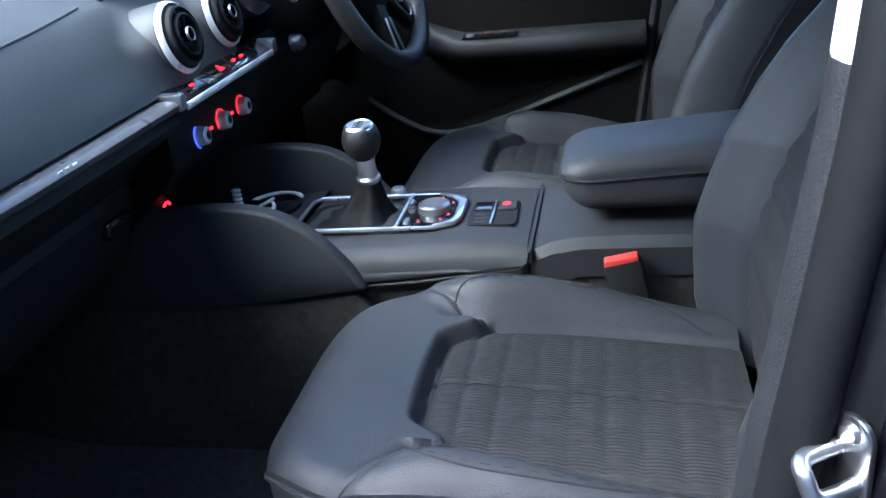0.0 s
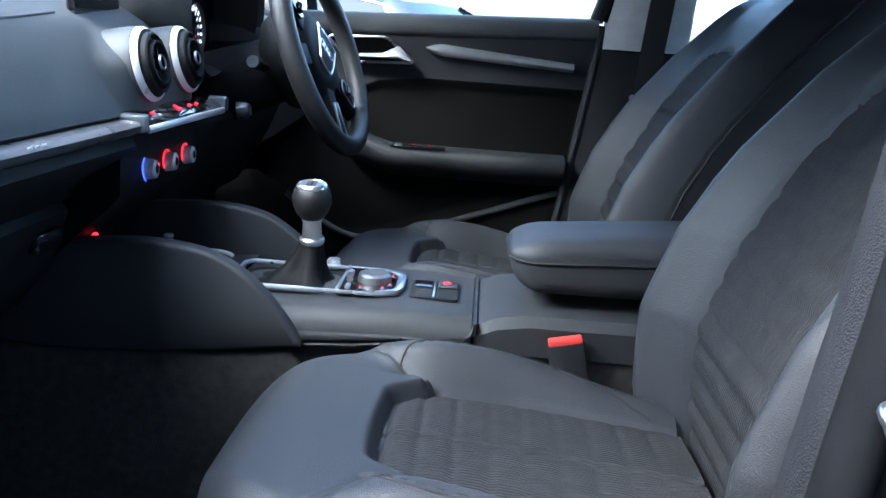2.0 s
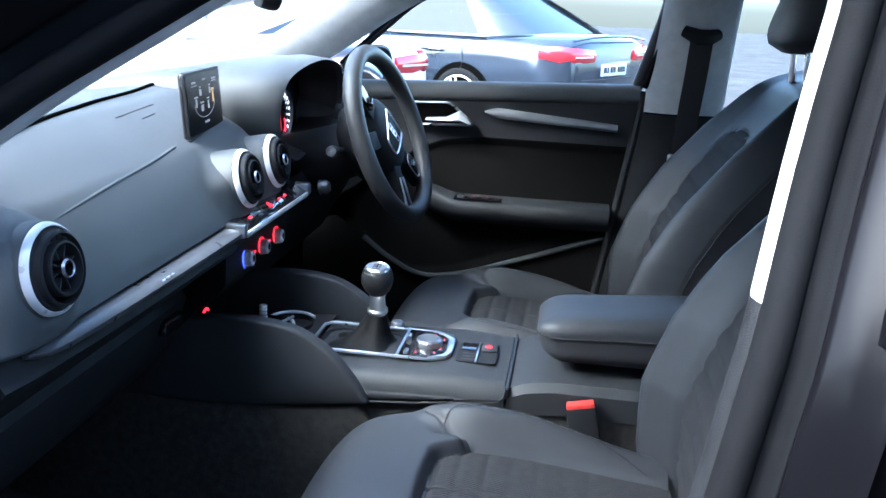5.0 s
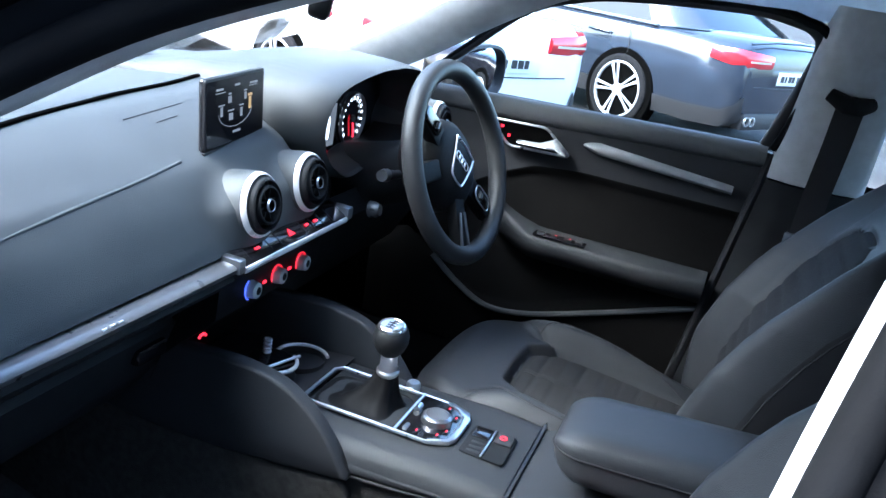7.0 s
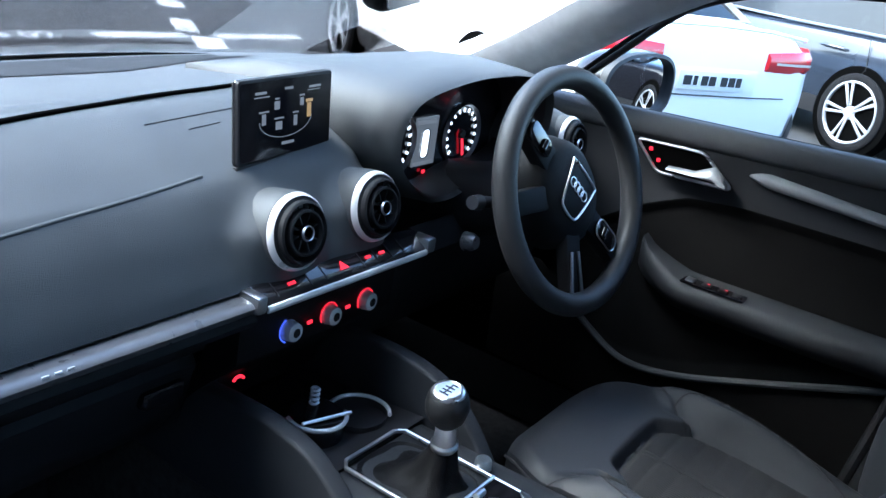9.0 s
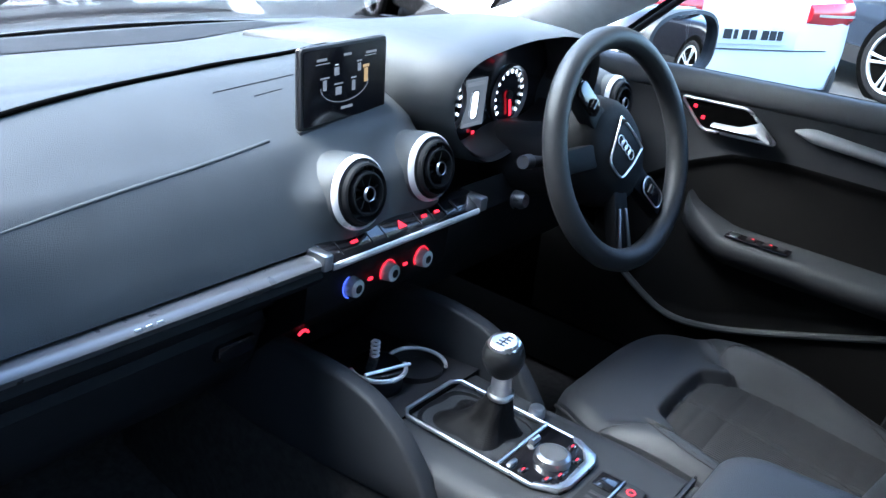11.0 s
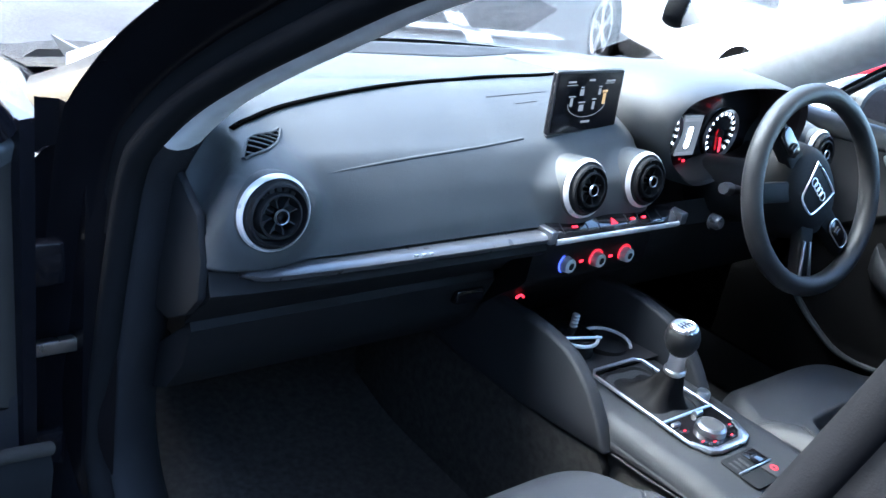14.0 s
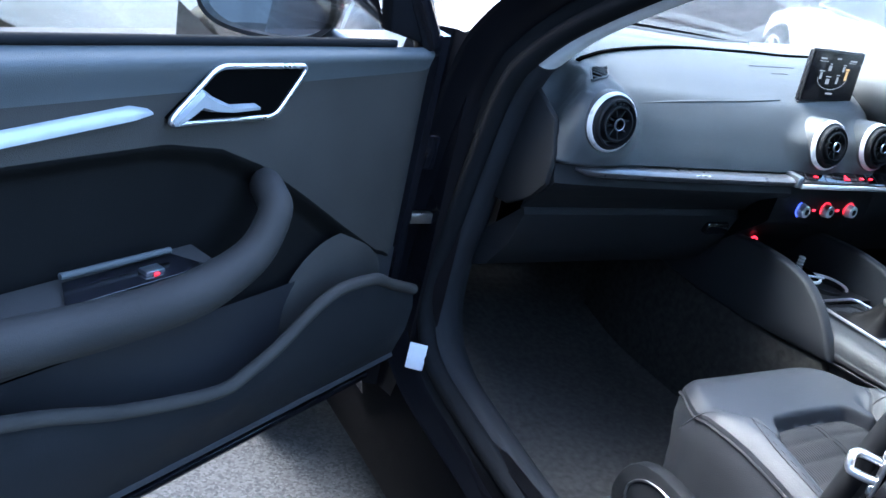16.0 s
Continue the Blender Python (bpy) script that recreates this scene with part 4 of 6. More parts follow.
for x, y in ((-0.045, -0.075), (-0.040, -0.105), (-0.022, -0.113), (0.020, -0.113), (0.040, -0.095)):
    part("control_key", box(x - 0.008, x + 0.008, y - 0.004, y + 0.004, 0.6245, 0.6265, 0.001), GLOSS, con)
    part("key_light", box(x - 0.003, x + 0.003, y - 0.001, y + 0.001, 0.6265, 0.6268), REDGLOW, con)
sk = part("start_knob", lathe([(0, 0.014), (0.009, 0.014), (0.011, 0.011), (0.0115, 0.0)], Matrix.Translation((0.076, -0.020, 0.6165)), 28), CHROME, con, "small silver volume knob")
# parking brake switch group
part("key_bezel", plate(rounded(0.082, 0.066, 0.006, 4, -0.006, -0.174), "z", 0.6165, 0.6195), HARD, con)
part("hold_key", box(0.000, 0.030, -0.170, -0.145, 0.618, 0.6215, 0.001), GLOSS, con)
part("key_edge", box(-0.045, 0.032, -0.1755, -0.1725, 0.6185, 0.6225, 0.001), CHROME, con)
part("brake_switch", box(0.000, 0.030, -0.205, -0.178, 0.618, 0.6235, 0.003), CONSOLE, con)
part("brake_light", tube([(0.015 + 0.005 * math.cos(a), -0.190 + 0.005 * math.sin(a), 0.6237) for a in np.linspace(0, 2 * math.pi, 14, endpoint=False)], 0.0011, 6, closed=True), REDGLOW, con)
for k in range(3):
    part("slot", box(-0.040 + 0.012 * k, -0.034 + 0.012 * k, -0.170, -0.150, 0.618, 0.6203, 0.001), DARK, con)
part("seam", box(-0.116, 0.116, -0.234, -0.229, 0.595, 0.6115), DARK, con)
# gaiter and lever
gait = []
for k, (hw, hd, z, cy, cx) in enumerate(((0.056, 0.070, 0.616, 0.028, 0.0), (0.049, 0.060, 0.612, 0.026, 0.001), (0.032, 0.040, 0.617, 0.018, 0.003), (0.021, 0.025, 0.638, 0.010, 0.006), (0.0165, 0.018, 0.660, 0.004, 0.008), (0.0145, 0.0145, 0.678, 0.002, 0.009))):
    rr = []
    for a in np.linspace(0, 2 * math.pi, 40, endpoint=False):
        c, s_ = math.cos(a), math.sin(a)
        p = 4.0 - 0.4 * k
        d = (abs(c) ** p + abs(s_) ** p) ** (-1 / p)
        w = 1 + (0.34 * abs(math.sin(2 * a + 0.15 * k + 0.2)) ** 1.6 + 0.06 * math.sin(7 * a + k) - 0.17) * (0, 0.35, 1.0, 0.9, 0.5, 0)[k]
        rr.append((cx + hw * d * c * w, cy + hd * d * s_ * w, z))
    gait.append(rr)
part("gaiter", grid(gait, wrap_v=True), GAITER, con, "black leather gear gaiter", 60)
lever = thing("gear_lever", "black leather gear knob with a chrome cap and neck", "gear lever", (0.009, 0.002, 0.67))
KM = Matrix.Translation((0.006, 0.001, 0.676)) @ Matrix.Rotation(radians(-8), 4, "Y")
part("neck", lathe([(0.012, -0.006), (0.0145, 0.0), (0.0135, 0.006), (0.0125, 0.022), (0.015, 0.032)], KM, 28), CHROME, lever, "chrome neck")
part("knob", lathe([(0.015, 0.030), (0.0215, 0.038), (0.0262, 0.050), (0.0268, 0.060), (0.0240, 0.071), (0.0195, 0.0762)], KM, 36), KNOBLEATHER, lever, "black leather knob")
cap = part("cap", lathe([(0.0212, 0.0735), (0.0208, 0.0765), (0.0190, 0.0790), (0.0160, 0.0800), (0.0150, 0.0792), (0.0, 0.0796)], KM, 32), CHROME, lever, "chrome shift pattern cap")
part("shift_marks", joined(box(-0.0105, 0.0105, -0.0009, 0.0009, 0.0796, 0.0803, m=KM), *[box(-0.0108 + 0.0065 * k, -0.0090 + 0.0065 * k, -0.0065, 0.0065 if k < 3 else 0.0, 0.0796, 0.0803, m=KM) for k in range(4)]), INK, cap)
part("neck_ring", lathe([(0.0150, -0.008), (0.0172, -0.005), (0.0172, 0.0), (0.0148, 0.003)], KM, 28), CHROME, lever, "broad chrome collar")
# cup holder with lid disc
part("cup_well", lathe([(0.040, 0.0), (0.040, -0.02), (0.036, -0.04), (0, -0.04)], Matrix.Translation((0.048, 0.168, 0.622)), 32), DARK, con)
disc = thing("ashtray_lid", "silver-rimmed round black lid standing in the cup holder", "lid", (-0.025, 0.18, 0.62))
part("disc", lathe([(0, 0.016), (0.034, 0.016), (0.038, 0.012), (0.038, -0.012), (0.0, -0.012)], Matrix.Translation((-0.022, 0.180, 0.628)) @ Matrix.Rotation(radians(6), 4, "X"), 40), GLOSS, disc)
part("lid_rim", tube([(-0.022 + 0.0385 * math.cos(a), 0.180 + 0.0385 * math.sin(a), 0.641) for a in np.linspace(radians(150), radians(330), 30)], 0.0032, 8), SILVER, disc, "chrome rim")
part("handle_bar", tube([(-0.058, 0.172, 0.646), (0.010, 0.150, 0.646)], 0.0025, 8), CHROME, disc)
for k in range(4):
    part("rib", lathe([(0.0055, 0.0), (0.0075, 0.0025), (0.0055, 0.005)], Matrix.Translation((-0.012, 0.196, 0.646 + 0.0065 * k)), 20), CHROME, disc)
part("cup_ring", tube([(0.048 + 0.042 * math.cos(a), 0.166 + 0.042 * math.sin(a), 0.624) for a in np.linspace(radians(-55), radians(110), 30)], 0.0030, 8), SILVER, con, "bright half ring of the cup holder")

# armrest
arm = thing("armrest", "black leather sliding armrest over the console", "armrest", (0, -0.43, 0.625))


def arm_row(t, lo, hi):
    """A section of the armrest between two shares of its height; the nose is rounded."""
    y = -0.270 - 0.35 * t
    e = math.sqrt(max(0.0, 1 - (1 - min(1.0, t / 0.14)) ** 2))
    top, bot = 0.690 + 0.022 * e + 0.030 * t, 0.690 - 0.050 * e
    hx = 0.0815 * (0.62 + 0.38 * e)
    row = []
    for k in range(32):
        a = 2 * math.pi * k / 32
        c, s_ = math.cos(a), math.sin(a)
        d = (abs(c) ** 5 + abs(s_) ** 5) ** -0.2
        zz = min(hi, max(lo, 0.5 + 0.5 * d * s_ * 0.995))
        row.append((hx * d * c * 0.96, y, bot + (top - bot) * zz))
    return row


TA = [0.002, 0.01, 0.02, 0.035, 0.055, 0.08, 0.11, 0.14, 0.2, 0.3, 0.45, 0.6, 0.8, 1.0]
part("lower_shell", grid([arm_row(t, 0.0, 0.60) for t in TA], wrap_v=True, caps=True), LEATHER, arm, "", 50)
part("pad", grid([[(x * 1.012, y + 0.001, z) for x, y, z in arm_row(t, 0.62, 1.0)] for t in TA], wrap_v=True, caps=True), LEATHER, arm, "black leather pad", 50)
part("pad_seam", tube([(s_ * x * 1.014, y + 0.002, z) for s_, t in [(-1, t) for t in TA[::-1]] + [(1, t) for t in TA] for x, y, z in [max(arm_row(t, 0.61, 0.61))]], 0.0014, 6), STITCH, arm)

# ---- front seats (built about their own middle line, front of the cushion at y = 0) ----
def gauss(d, w):
    return math.exp(-(d / w) ** 2)


def step(v):
    v = max(0.0, min(1.0, v))
    return v * v * (3 - 2 * v)


def insert_half(y):
    """Half width of the cloth insert at y, measured back from the cushion's front."""
    return 0.118 + 0.010 * step((-y - 0.20) / 0.12)


def half_width(y):
    k = max(0.0, (y + 0.175) / 0.175)
    return 0.935 * (0.045 + 0.168 * math.sqrt(max(0.0, 1 - k ** 1.9)))


def insert_front(x, y):
    """Front edge of the insert across the cushion, bowed and cut at its corners."""
    u = min(1.0, abs(x) / insert_half(y))
    return -0.172 - 0.008 * u * u - 0.040 * step((u - 0.60) / 0.40) ** 1.5


def cushion_z(x, y):
    a, hw, ih = abs(x), half_width(y), insert_half(y)
    z = 0.562 - 0.10 * max(0.0, -y - 0.22)
    inside = step((ih - a) / 0.012 + 0.5) * step((insert_front(x, y) - y) / 0.012 + 0.5)
    # full front panel that overhangs the insert
    ahead = step((y - insert_front(x, y) + 0.006) / 0.022) if a < ih else step((y + 0.205 - 0.75 * (a - ih)) / 0.05)
    z += 0.020 * ahead * (1 - 0.20 * step((y + 0.11) / 0.11))
    # side bolsters, fullest a third of the way back and falling to the rear
    crest = 0.037 - 0.030 * step((-y - 0.26) / 0.24) - 0.010 * step((y + 0.19) / 0.10)
    rise = step((a - ih + 0.004) / 0.05) * (1 - ahead)
    z += crest * rise
    z += 0.008 * rise * math.sin(math.pi * max(0.0, min(1.0, (a - ih) / max(0.02, hw - ih)))) * step((-y - 0.15) / 0.06)
    # quilted cloth: a seam down the middle and shallow cross bands
    if inside > 0.5:
        z -= 0.005 * gauss(x, 0.0032)
        z -= 0.0022 * gauss(((-y - 0.19) % 0.036) - 0.018, 0.005)
        z += 0.006 * (1 - (a / ih) ** 2)
    # deep seam round the insert
    z -= 0.007 * gauss(a - ih, 0.006) * step((insert_front(x, y) - y + 0.01) / 0.02)
    z -= 0.007 * gauss(y - insert_front(x, y), 0.007) * step((ih + 0.012 - a) / 0.016)
    # slanting seams from the insert's corners to the outer edge
    t = (a - ih + 0.010) / 0.105
    if 0 < t < 1.05:
        z -= 0.0060 * gauss(y - (-0.212 + 0.110 * t), 0.0045) * step((hw - a) / 0.03)
    # rolled front and side edges
    z -= 0.056 * max(0.0, (y + 0.085) / 0.085) ** 2.6
    z -= 0.013 * max(0.0, (a - hw + 0.026) / 0.026) ** 2.2
    return z


def seat(base, label):
    s = thing("front_seat", label, "car seat", base, group="front seats", m=Matrix.Translation(base))
    ys = np.concatenate([-0.10 * np.linspace(0.0, 1.0, 26) ** 1.8, np.linspace(-0.103, -0.25, 60), np.linspace(-0.254, -0.50, 56)])
    us = np.linspace(-1, 1, 141)
    pts = [[(u * half_width(y), y, cushion_z(u * half_width(y), y)) for u in us] for y in ys]
    lea, clo = bmesh.new(), bmesh.new()
    for i in range(len(ys) - 1):
        for j in range(len(us) - 1):
            q = [pts[i][j], pts[i][j + 1], pts[i + 1][j + 1], pts[i + 1][j]]
            cx, cy = sum(p[0] for p in q) / 4, sum(p[1] for p in q) / 4
            b = clo if cy < insert_front(cx, cy) and abs(cx) < insert_half(cy) else lea
            b.faces.new([b.verts.new(p) for p in q])
    for b in (lea, clo):
        bmesh.ops.remove_doubles(b, verts=b.verts[:], dist=1e-5)
    edge = [pts[i][0] for i in range(len(ys) - 1, -1, -1)] + pts[0][1:-1] + [pts[i][-1] for i in range(len(ys))]
    part("cushion", lea, LEATHER, s, "black leather cushion", 70)
    part("cushion_insert", clo, CLOTH, s, "ribbed black cloth insert", 70)
    part("skirt", grid([[(x * k, y * (1 if k >= 1 else 0.94) - (0.0 if k >= 1 else 0.012), z - d * (1 if y < -0.05 else 0.75)) for x, y, z in edge] for k, d in ((1.0, 0.0), (1.006, 0.006), (1.0, 0.012), (1.012, 0.022), (1.01, 0.060), (0.985, 0.105), (0.95, 0.17))]), LEATHER, s, "", 60)
    part("piping", tube([(x * 1.006, y + (0.002 if y > -0.05 else 0), z - 0.010) for x, y, z in edge[::2]], 0.0028, 6), STITCH, s)
    border = [(-insert_half(y), y) for y in np.linspace(-0.48, -0.222, 16)] + [(u * insert_half(-0.20), insert_front(u * insert_half(-0.20), -0.20)) for u in np.linspace(-0.985, 0.985, 31)] + [(insert_half(y), y) for y in np.linspace(-0.222, -0.48, 16)]
    part("insert_seam", tube([(x, y, cushion_z(x, y) - 0.0004) for x, y in border], 0.0022, 6), STITCH, s)
    for sd in (-1, 1):
        slant = [(sd * (insert_half(-0.2) - 0.010 + 0.105 * t), -0.212 + 0.110 * t) for t in np.linspace(0.04, 0.93, 18)]
        part("bolster_seam", tube([(x, y, cushion_z(x, y) - 0.0002) for x, y in slant], 0.0013, 6), STITCH, s)
        crescent = [(sd * 0.96 * q.x, q.y) for q in spline([(0.150, -0.172, 0), (0.172, -0.190, 0), (0.186, -0.235, 0), (0.189, -0.30, 0), (0.183, -0.37, 0), (0.166, -0.43, 0), (0.145, -0.47, 0)], 40)]
        part("crescent_seam", tube([(x, y, cushion_z(x, y) + 0.0001) for x, y in crescent], 0.0012, 6), STITCH, s)
        part("stitching", joined(*[tube([(x, y, cushion_z(x, y) + 0.0002) for x, y in ((crescent[k][0] - sd * 0.005, crescent[k][1]), (crescent[k + 1][0] - sd * 0.005, crescent[k + 1][1]))], 0.0006, 5) for k in range(1, 39, 2)]), STITCH, s)
        part("side_cover", plate([(q.x, q.y) for q in spline([(-0.07, 0.34, 0), (-0.05, 0.42, 0), (-0.12, 0.465, 0), (-0.30, 0.45, 0), (-0.46, 0.47, 0), (-0.53, 0.45, 0), (-0.52, 0.34, 0), (-0.3, 0.33, 0)], 32, closed=True)], "x", sd * 0.196, sd * 0.224, 0.006), HARD, s, "black plastic side cover")
        part("cover_bead", tube([(sd * 0.225, q.x, q.y) for q in spline([(-0.085, 0.36, 0), (-0.075, 0.41, 0), (-0.13, 0.445, 0), (-0.28, 0.432, 0), (-0.44, 0.45, 0)], 24)], 0.0022, 6), ALU, s)
        part("rail", box(sd * 0.19 - 0.02, sd * 0.19 + 0.02, -0.52, -0.02, 0.29, 0.335, 0.004), DARK, s)
    # backrest
    lean = [(0.50, -0.520, 0.215), (0.56, -0.513, 0.232), (0.66, -0.518, 0.240), (0.76, -0.545, 0.240), (0.86, -0.592, 0.235), (0.95, -0.650, 0.225), (1.02, -0.705, 0.207), (1.065, -0.745, 0.178), (1.085, -0.766, 0.14)]
    zs = np.linspace(0.50, 1.085, 118)
    us = np.linspace(-1, 1, 61)

    def insert_limit(z):
        """Half width of the cloth, as a share of the backrest's, rounded off at the top."""
        t = (z - 0.80) / 0.165
        return 0.60 if t <= 0 else 0.60 * (1 - t ** 3) ** (1 / 3) if t < 1 else -1.0

    def back_point(u, z):
        y0, hw = interp(z, [(a, b) for a, b, _ in lean]), interp(z, [(a, c) for a, _, c in lean])
        a = abs(u)
        bol = 0.052 * max(0.0, min(1.0, (a - 0.60) / 0.24)) ** 1.3 * (1 - 0.75 * max(0, (z - 0.82) / 0.26))
        rnd = 0.075 * max(0.0, (a - 0.86) / 0.14) ** 2
        lim = insert_limit(z)
        gr = 0.010 * gauss(a - lim, 0.022) if lim > 0 else 0.010 * gauss(z - 0.965, 0.006) * gauss(a, 0.3)
        if a < lim - 0.03:
            gr += 0.0035 * abs(math.cos(math.pi * z / 0.034)) ** 6
        lum = 0.012 * gauss(z - 0.66, 0.12)
        topr = 0.05 * max(0.0, (z - 1.04) / 0.045) ** 2
        return (u * hw, y0 + bol - rnd - gr + lum - topr, z)

    bp = [[back_point(u, z) for u in us] for z in zs]
    lea, clo = bmesh.new(), bmesh.new()
    for i in range(len(zs) - 1):
        for j in range(len(us) - 1):
            b = clo if abs((us[j] + us[j + 1]) / 2) < insert_limit((zs[i] + zs[i + 1]) / 2) else lea
            b.faces.new([b.verts.new(p) for p in (bp[i][j], bp[i][j + 1], bp[i + 1][j + 1], bp[i + 1][j])])
    for b in (lea, clo):
        bmesh.ops.remove_doubles(b, verts=b.verts[:], dist=1e-5)
    part("backrest", lea, LEATHER, s, "black leather backrest", 70)
    part("backrest_insert", clo, CLOTH, s, "ribbed black cloth insert", 70)
    rim = [bp[i][0] for i in range(len(zs))] + bp[-1][1:-1] + [bp[i][-1] for i in range(len(zs) - 1, -1, -1)]
    part("backrest_shell", grid([[(x * k, y - d, z - d * 0.25) for x, y, z in rim] for k, d in ((1.0, 0.0), (1.01, 0.012), (1.012, 0.04), (0.99, 0.085), (0.92, 0.115), (0.0, 0.125))]), DARK, s, "black backrest shell", 60)
    part("seam", tube([(p[0] * 1.004, p[1] - 0.010, p[2]) for p in rim[::2]], 0.0022, 6), STITCH, s)
    # head restraint
    hr = []
    for t in np.linspace(0, 1, 13):
        z = 1.115 + 0.165 * t
        k = (1 - (2 * t - 1) ** 4) ** 0.35 if 0 < t < 1 else 0.35
        hr.append([(0.125 * k * (abs(math.cos(a)) ** 0.6) * (1 if math.cos(a) > 0 else -1), -0.735 - 0.05 * t + 0.055 * k * (abs(math.sin(a)) ** 0.7) * (1 if math.sin(a) > 0 else -1), z) for a in np.linspace(0, 2 * math.pi, 32, endpoint=False)])
    part("headrest", grid(hr, wrap_v=True, caps=True), LEATHER, s, "black leather head restraint", 80)
    for x in (-0.055, 0.055):
        part("headrest_post", tube([(x, -0.750, 1.06), (x, -0.745, 1.14)], 0.006, 10), CHROME, s)
    return s


pass_seat = seat((-0.344, 0.025, 0.0), "black leather front passenger seat with ribbed cloth insert")
drive_seat = copy_thing(pass_seat, Matrix.Translation((0.358, 0.048, 0.0)))
drive_seat["label"] = "black leather driver seat beside the steering wheel"

# seat belt buckles
for x, y, z, mt in ((-0.130, -0.345, 0.604, RED),):
    bk = thing("belt_buckle", "seat belt buckle with a bright red release button", "buckle", (x, y, z - 0.09))
    bmx = Matrix.Translation((x, y, z)) @ Matrix.Rotation(radians(-12), 4, "X")
    part("housing", box(-0.010, 0.010, -0.023, 0.023, -0.10, -0.002, 0.004, m=bmx), HARD, bk)
    part("button", box(-0.0085, 0.0085, -0.021, 0.021, -0.005, 0.004, 0.002, m=bmx), RED, bk, "red release button")

def soft_corners(pts, r):
    """A closed outline with its corners rounded."""
    out, n = [], len(pts)
    for i in range(n):
        p, a, b = Vector(pts[i]), Vector(pts[i - 1]), Vector(pts[(i + 1) % n])
        p0, p1 = p + (a - p).normalized() * r, p + (b - p).normalized() * r
        for k in range(5):
            t = k / 4
            q = p0 * (1 - t) ** 2 + p * 2 * t * (1 - t) + p1 * t ** 2
            out.append((q.x, q.y))
    return out


# ---- driver's door ----
door = thing("door_1", "closed black driver door with a silver trim strip and armrest", "car door", (0.75, 0, 0.35), kind="structure")


def dx(z, y):
    """How far inboard the door trim stands at that height."""
    return 0.735 - 0.018 * gauss(z - 0.97, 0.06) - 0.012 * gauss(z - 0.55, 0.10)


def belt_z(y):
    return 0.990 + 0.022 * (-y + 0.15) / 0.6


POCKET = [(-0.42, 0.650), (-0.40, 0.645), (-0.34, 0.625), (-0.20, 0.575), (-0.05, 0.525), (0.05, 0.514), (0.13, 0.55), (0.20, 0.60), (0.36, 0.70)]


def recess_line(y):
    """Upper edge of the sunk part of the trim."""
    return interp(y, [(-0.45, 0.865), (-0.10, 0.868), (0.0, 0.858), (0.07, 0.828), (0.14, 0.785), (0.24, 0.715), (0.36, 0.66)])


def soft_step(k):
    k = max(0.0, min(1.0, k))
    return k * k * (3 - 2 * k)


upper_part, sunk_part = [], []
for y in np.linspace(0.36, -0.445, 46):
    rt, pk = recess_line(y), min(interp(y, POCKET), recess_line(y) - 0.05)
    row = []
    for z in [0.27, 0.33, 0.38, 0.45, *np.linspace(0.50, pk - 0.004, 4), pk + 0.006, *np.linspace(pk + 0.02, rt - 0.03, 6), *np.linspace(rt - 0.022, rt, 5), *np.linspace(rt + 0.012, 0.945, 5), 0.960, 0.975, 0.988, 0.996, 1.0]:
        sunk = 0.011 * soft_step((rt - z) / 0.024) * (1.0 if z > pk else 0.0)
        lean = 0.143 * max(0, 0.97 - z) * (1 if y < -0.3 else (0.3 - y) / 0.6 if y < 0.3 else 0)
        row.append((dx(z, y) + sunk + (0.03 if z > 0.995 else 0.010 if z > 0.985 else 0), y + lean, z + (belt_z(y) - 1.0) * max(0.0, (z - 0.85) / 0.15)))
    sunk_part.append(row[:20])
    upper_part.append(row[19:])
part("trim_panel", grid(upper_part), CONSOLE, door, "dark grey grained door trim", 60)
# sunk part takes the darker colour that stands for its shade
part("panel_recess", grid(sunk_part), RECESS, door, "recessed door panel with shade in its dark colour", 60)
# the roll's brightness under the window is put into its colour
part("upper_roll", tube([(0.728, y, belt_z(y) - 0.022) for y in np.linspace(0.33, -0.445, 12)], 0.022, 12, flat=1.1), ROLL, door, "dark grey padded top roll")


def on_door(y, z, d=0.0):
    return (dx(z, y) - d, y, z)


part("decor_strip", grid([[(dx(0.93, y) - 0.004, y, zc + h * k), (dx(0.93, y) - 0.013, y, zc + h * k * 0.5), (dx(0.93, y) - 0.014, y, zc - h * k * 0.3), (dx(0.93, y) - 0.004, y, zc - h * k)] for y, zc, h, k in [(yy, 0.931 - 0.022 * (-0.09 - yy) / 0.32, 0.013 - 0.004 * (-0.09 - yy) / 0.32, min(1, 0.15 + (-0.09 - yy) / 0.03)) for yy in np.linspace(-0.09, -0.402, 20)]]), STRIP, door, "satin silver trim strip", 60)
part("handle_frame", tube([(0.711, y, z) for y, z in soft_corners([(0.120, 0.943), (-0.006, 0.948), (-0.068, 0.898), (0.070, 0.893)], 0.012)], 0.0030, 8, closed=True), CHROME, door, "satin silver handle frame")
# black slab in place of a shaded hollow behind the lever
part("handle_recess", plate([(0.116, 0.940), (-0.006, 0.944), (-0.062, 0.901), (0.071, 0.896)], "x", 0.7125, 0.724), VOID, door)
part("handle_lever", grid([[(0.704, y, z + h), (0.692, y, z + h * 0.5), (0.690, y, z - h * 0.6), (0.704, y, z - h)] for y, z, h in ((0.048, 0.908, 0.0035), (0.0, 0.910, 0.005), (-0.018, 0.914, 0.010), (-0.034, 0.918, 0.014), (-0.047, 0.910, 0.010), (-0.060, 0.903, 0.004))], caps=True), STRIP, door, "satin silver door lever", 60)
for y, z in ((0.090, 0.931), (0.072, 0.914)):
    part("lock_key_light", box(0.7095, 0.7125, y - 0.003, y + 0.003, z - 0.003, z + 0.003), REDGLOW, door)
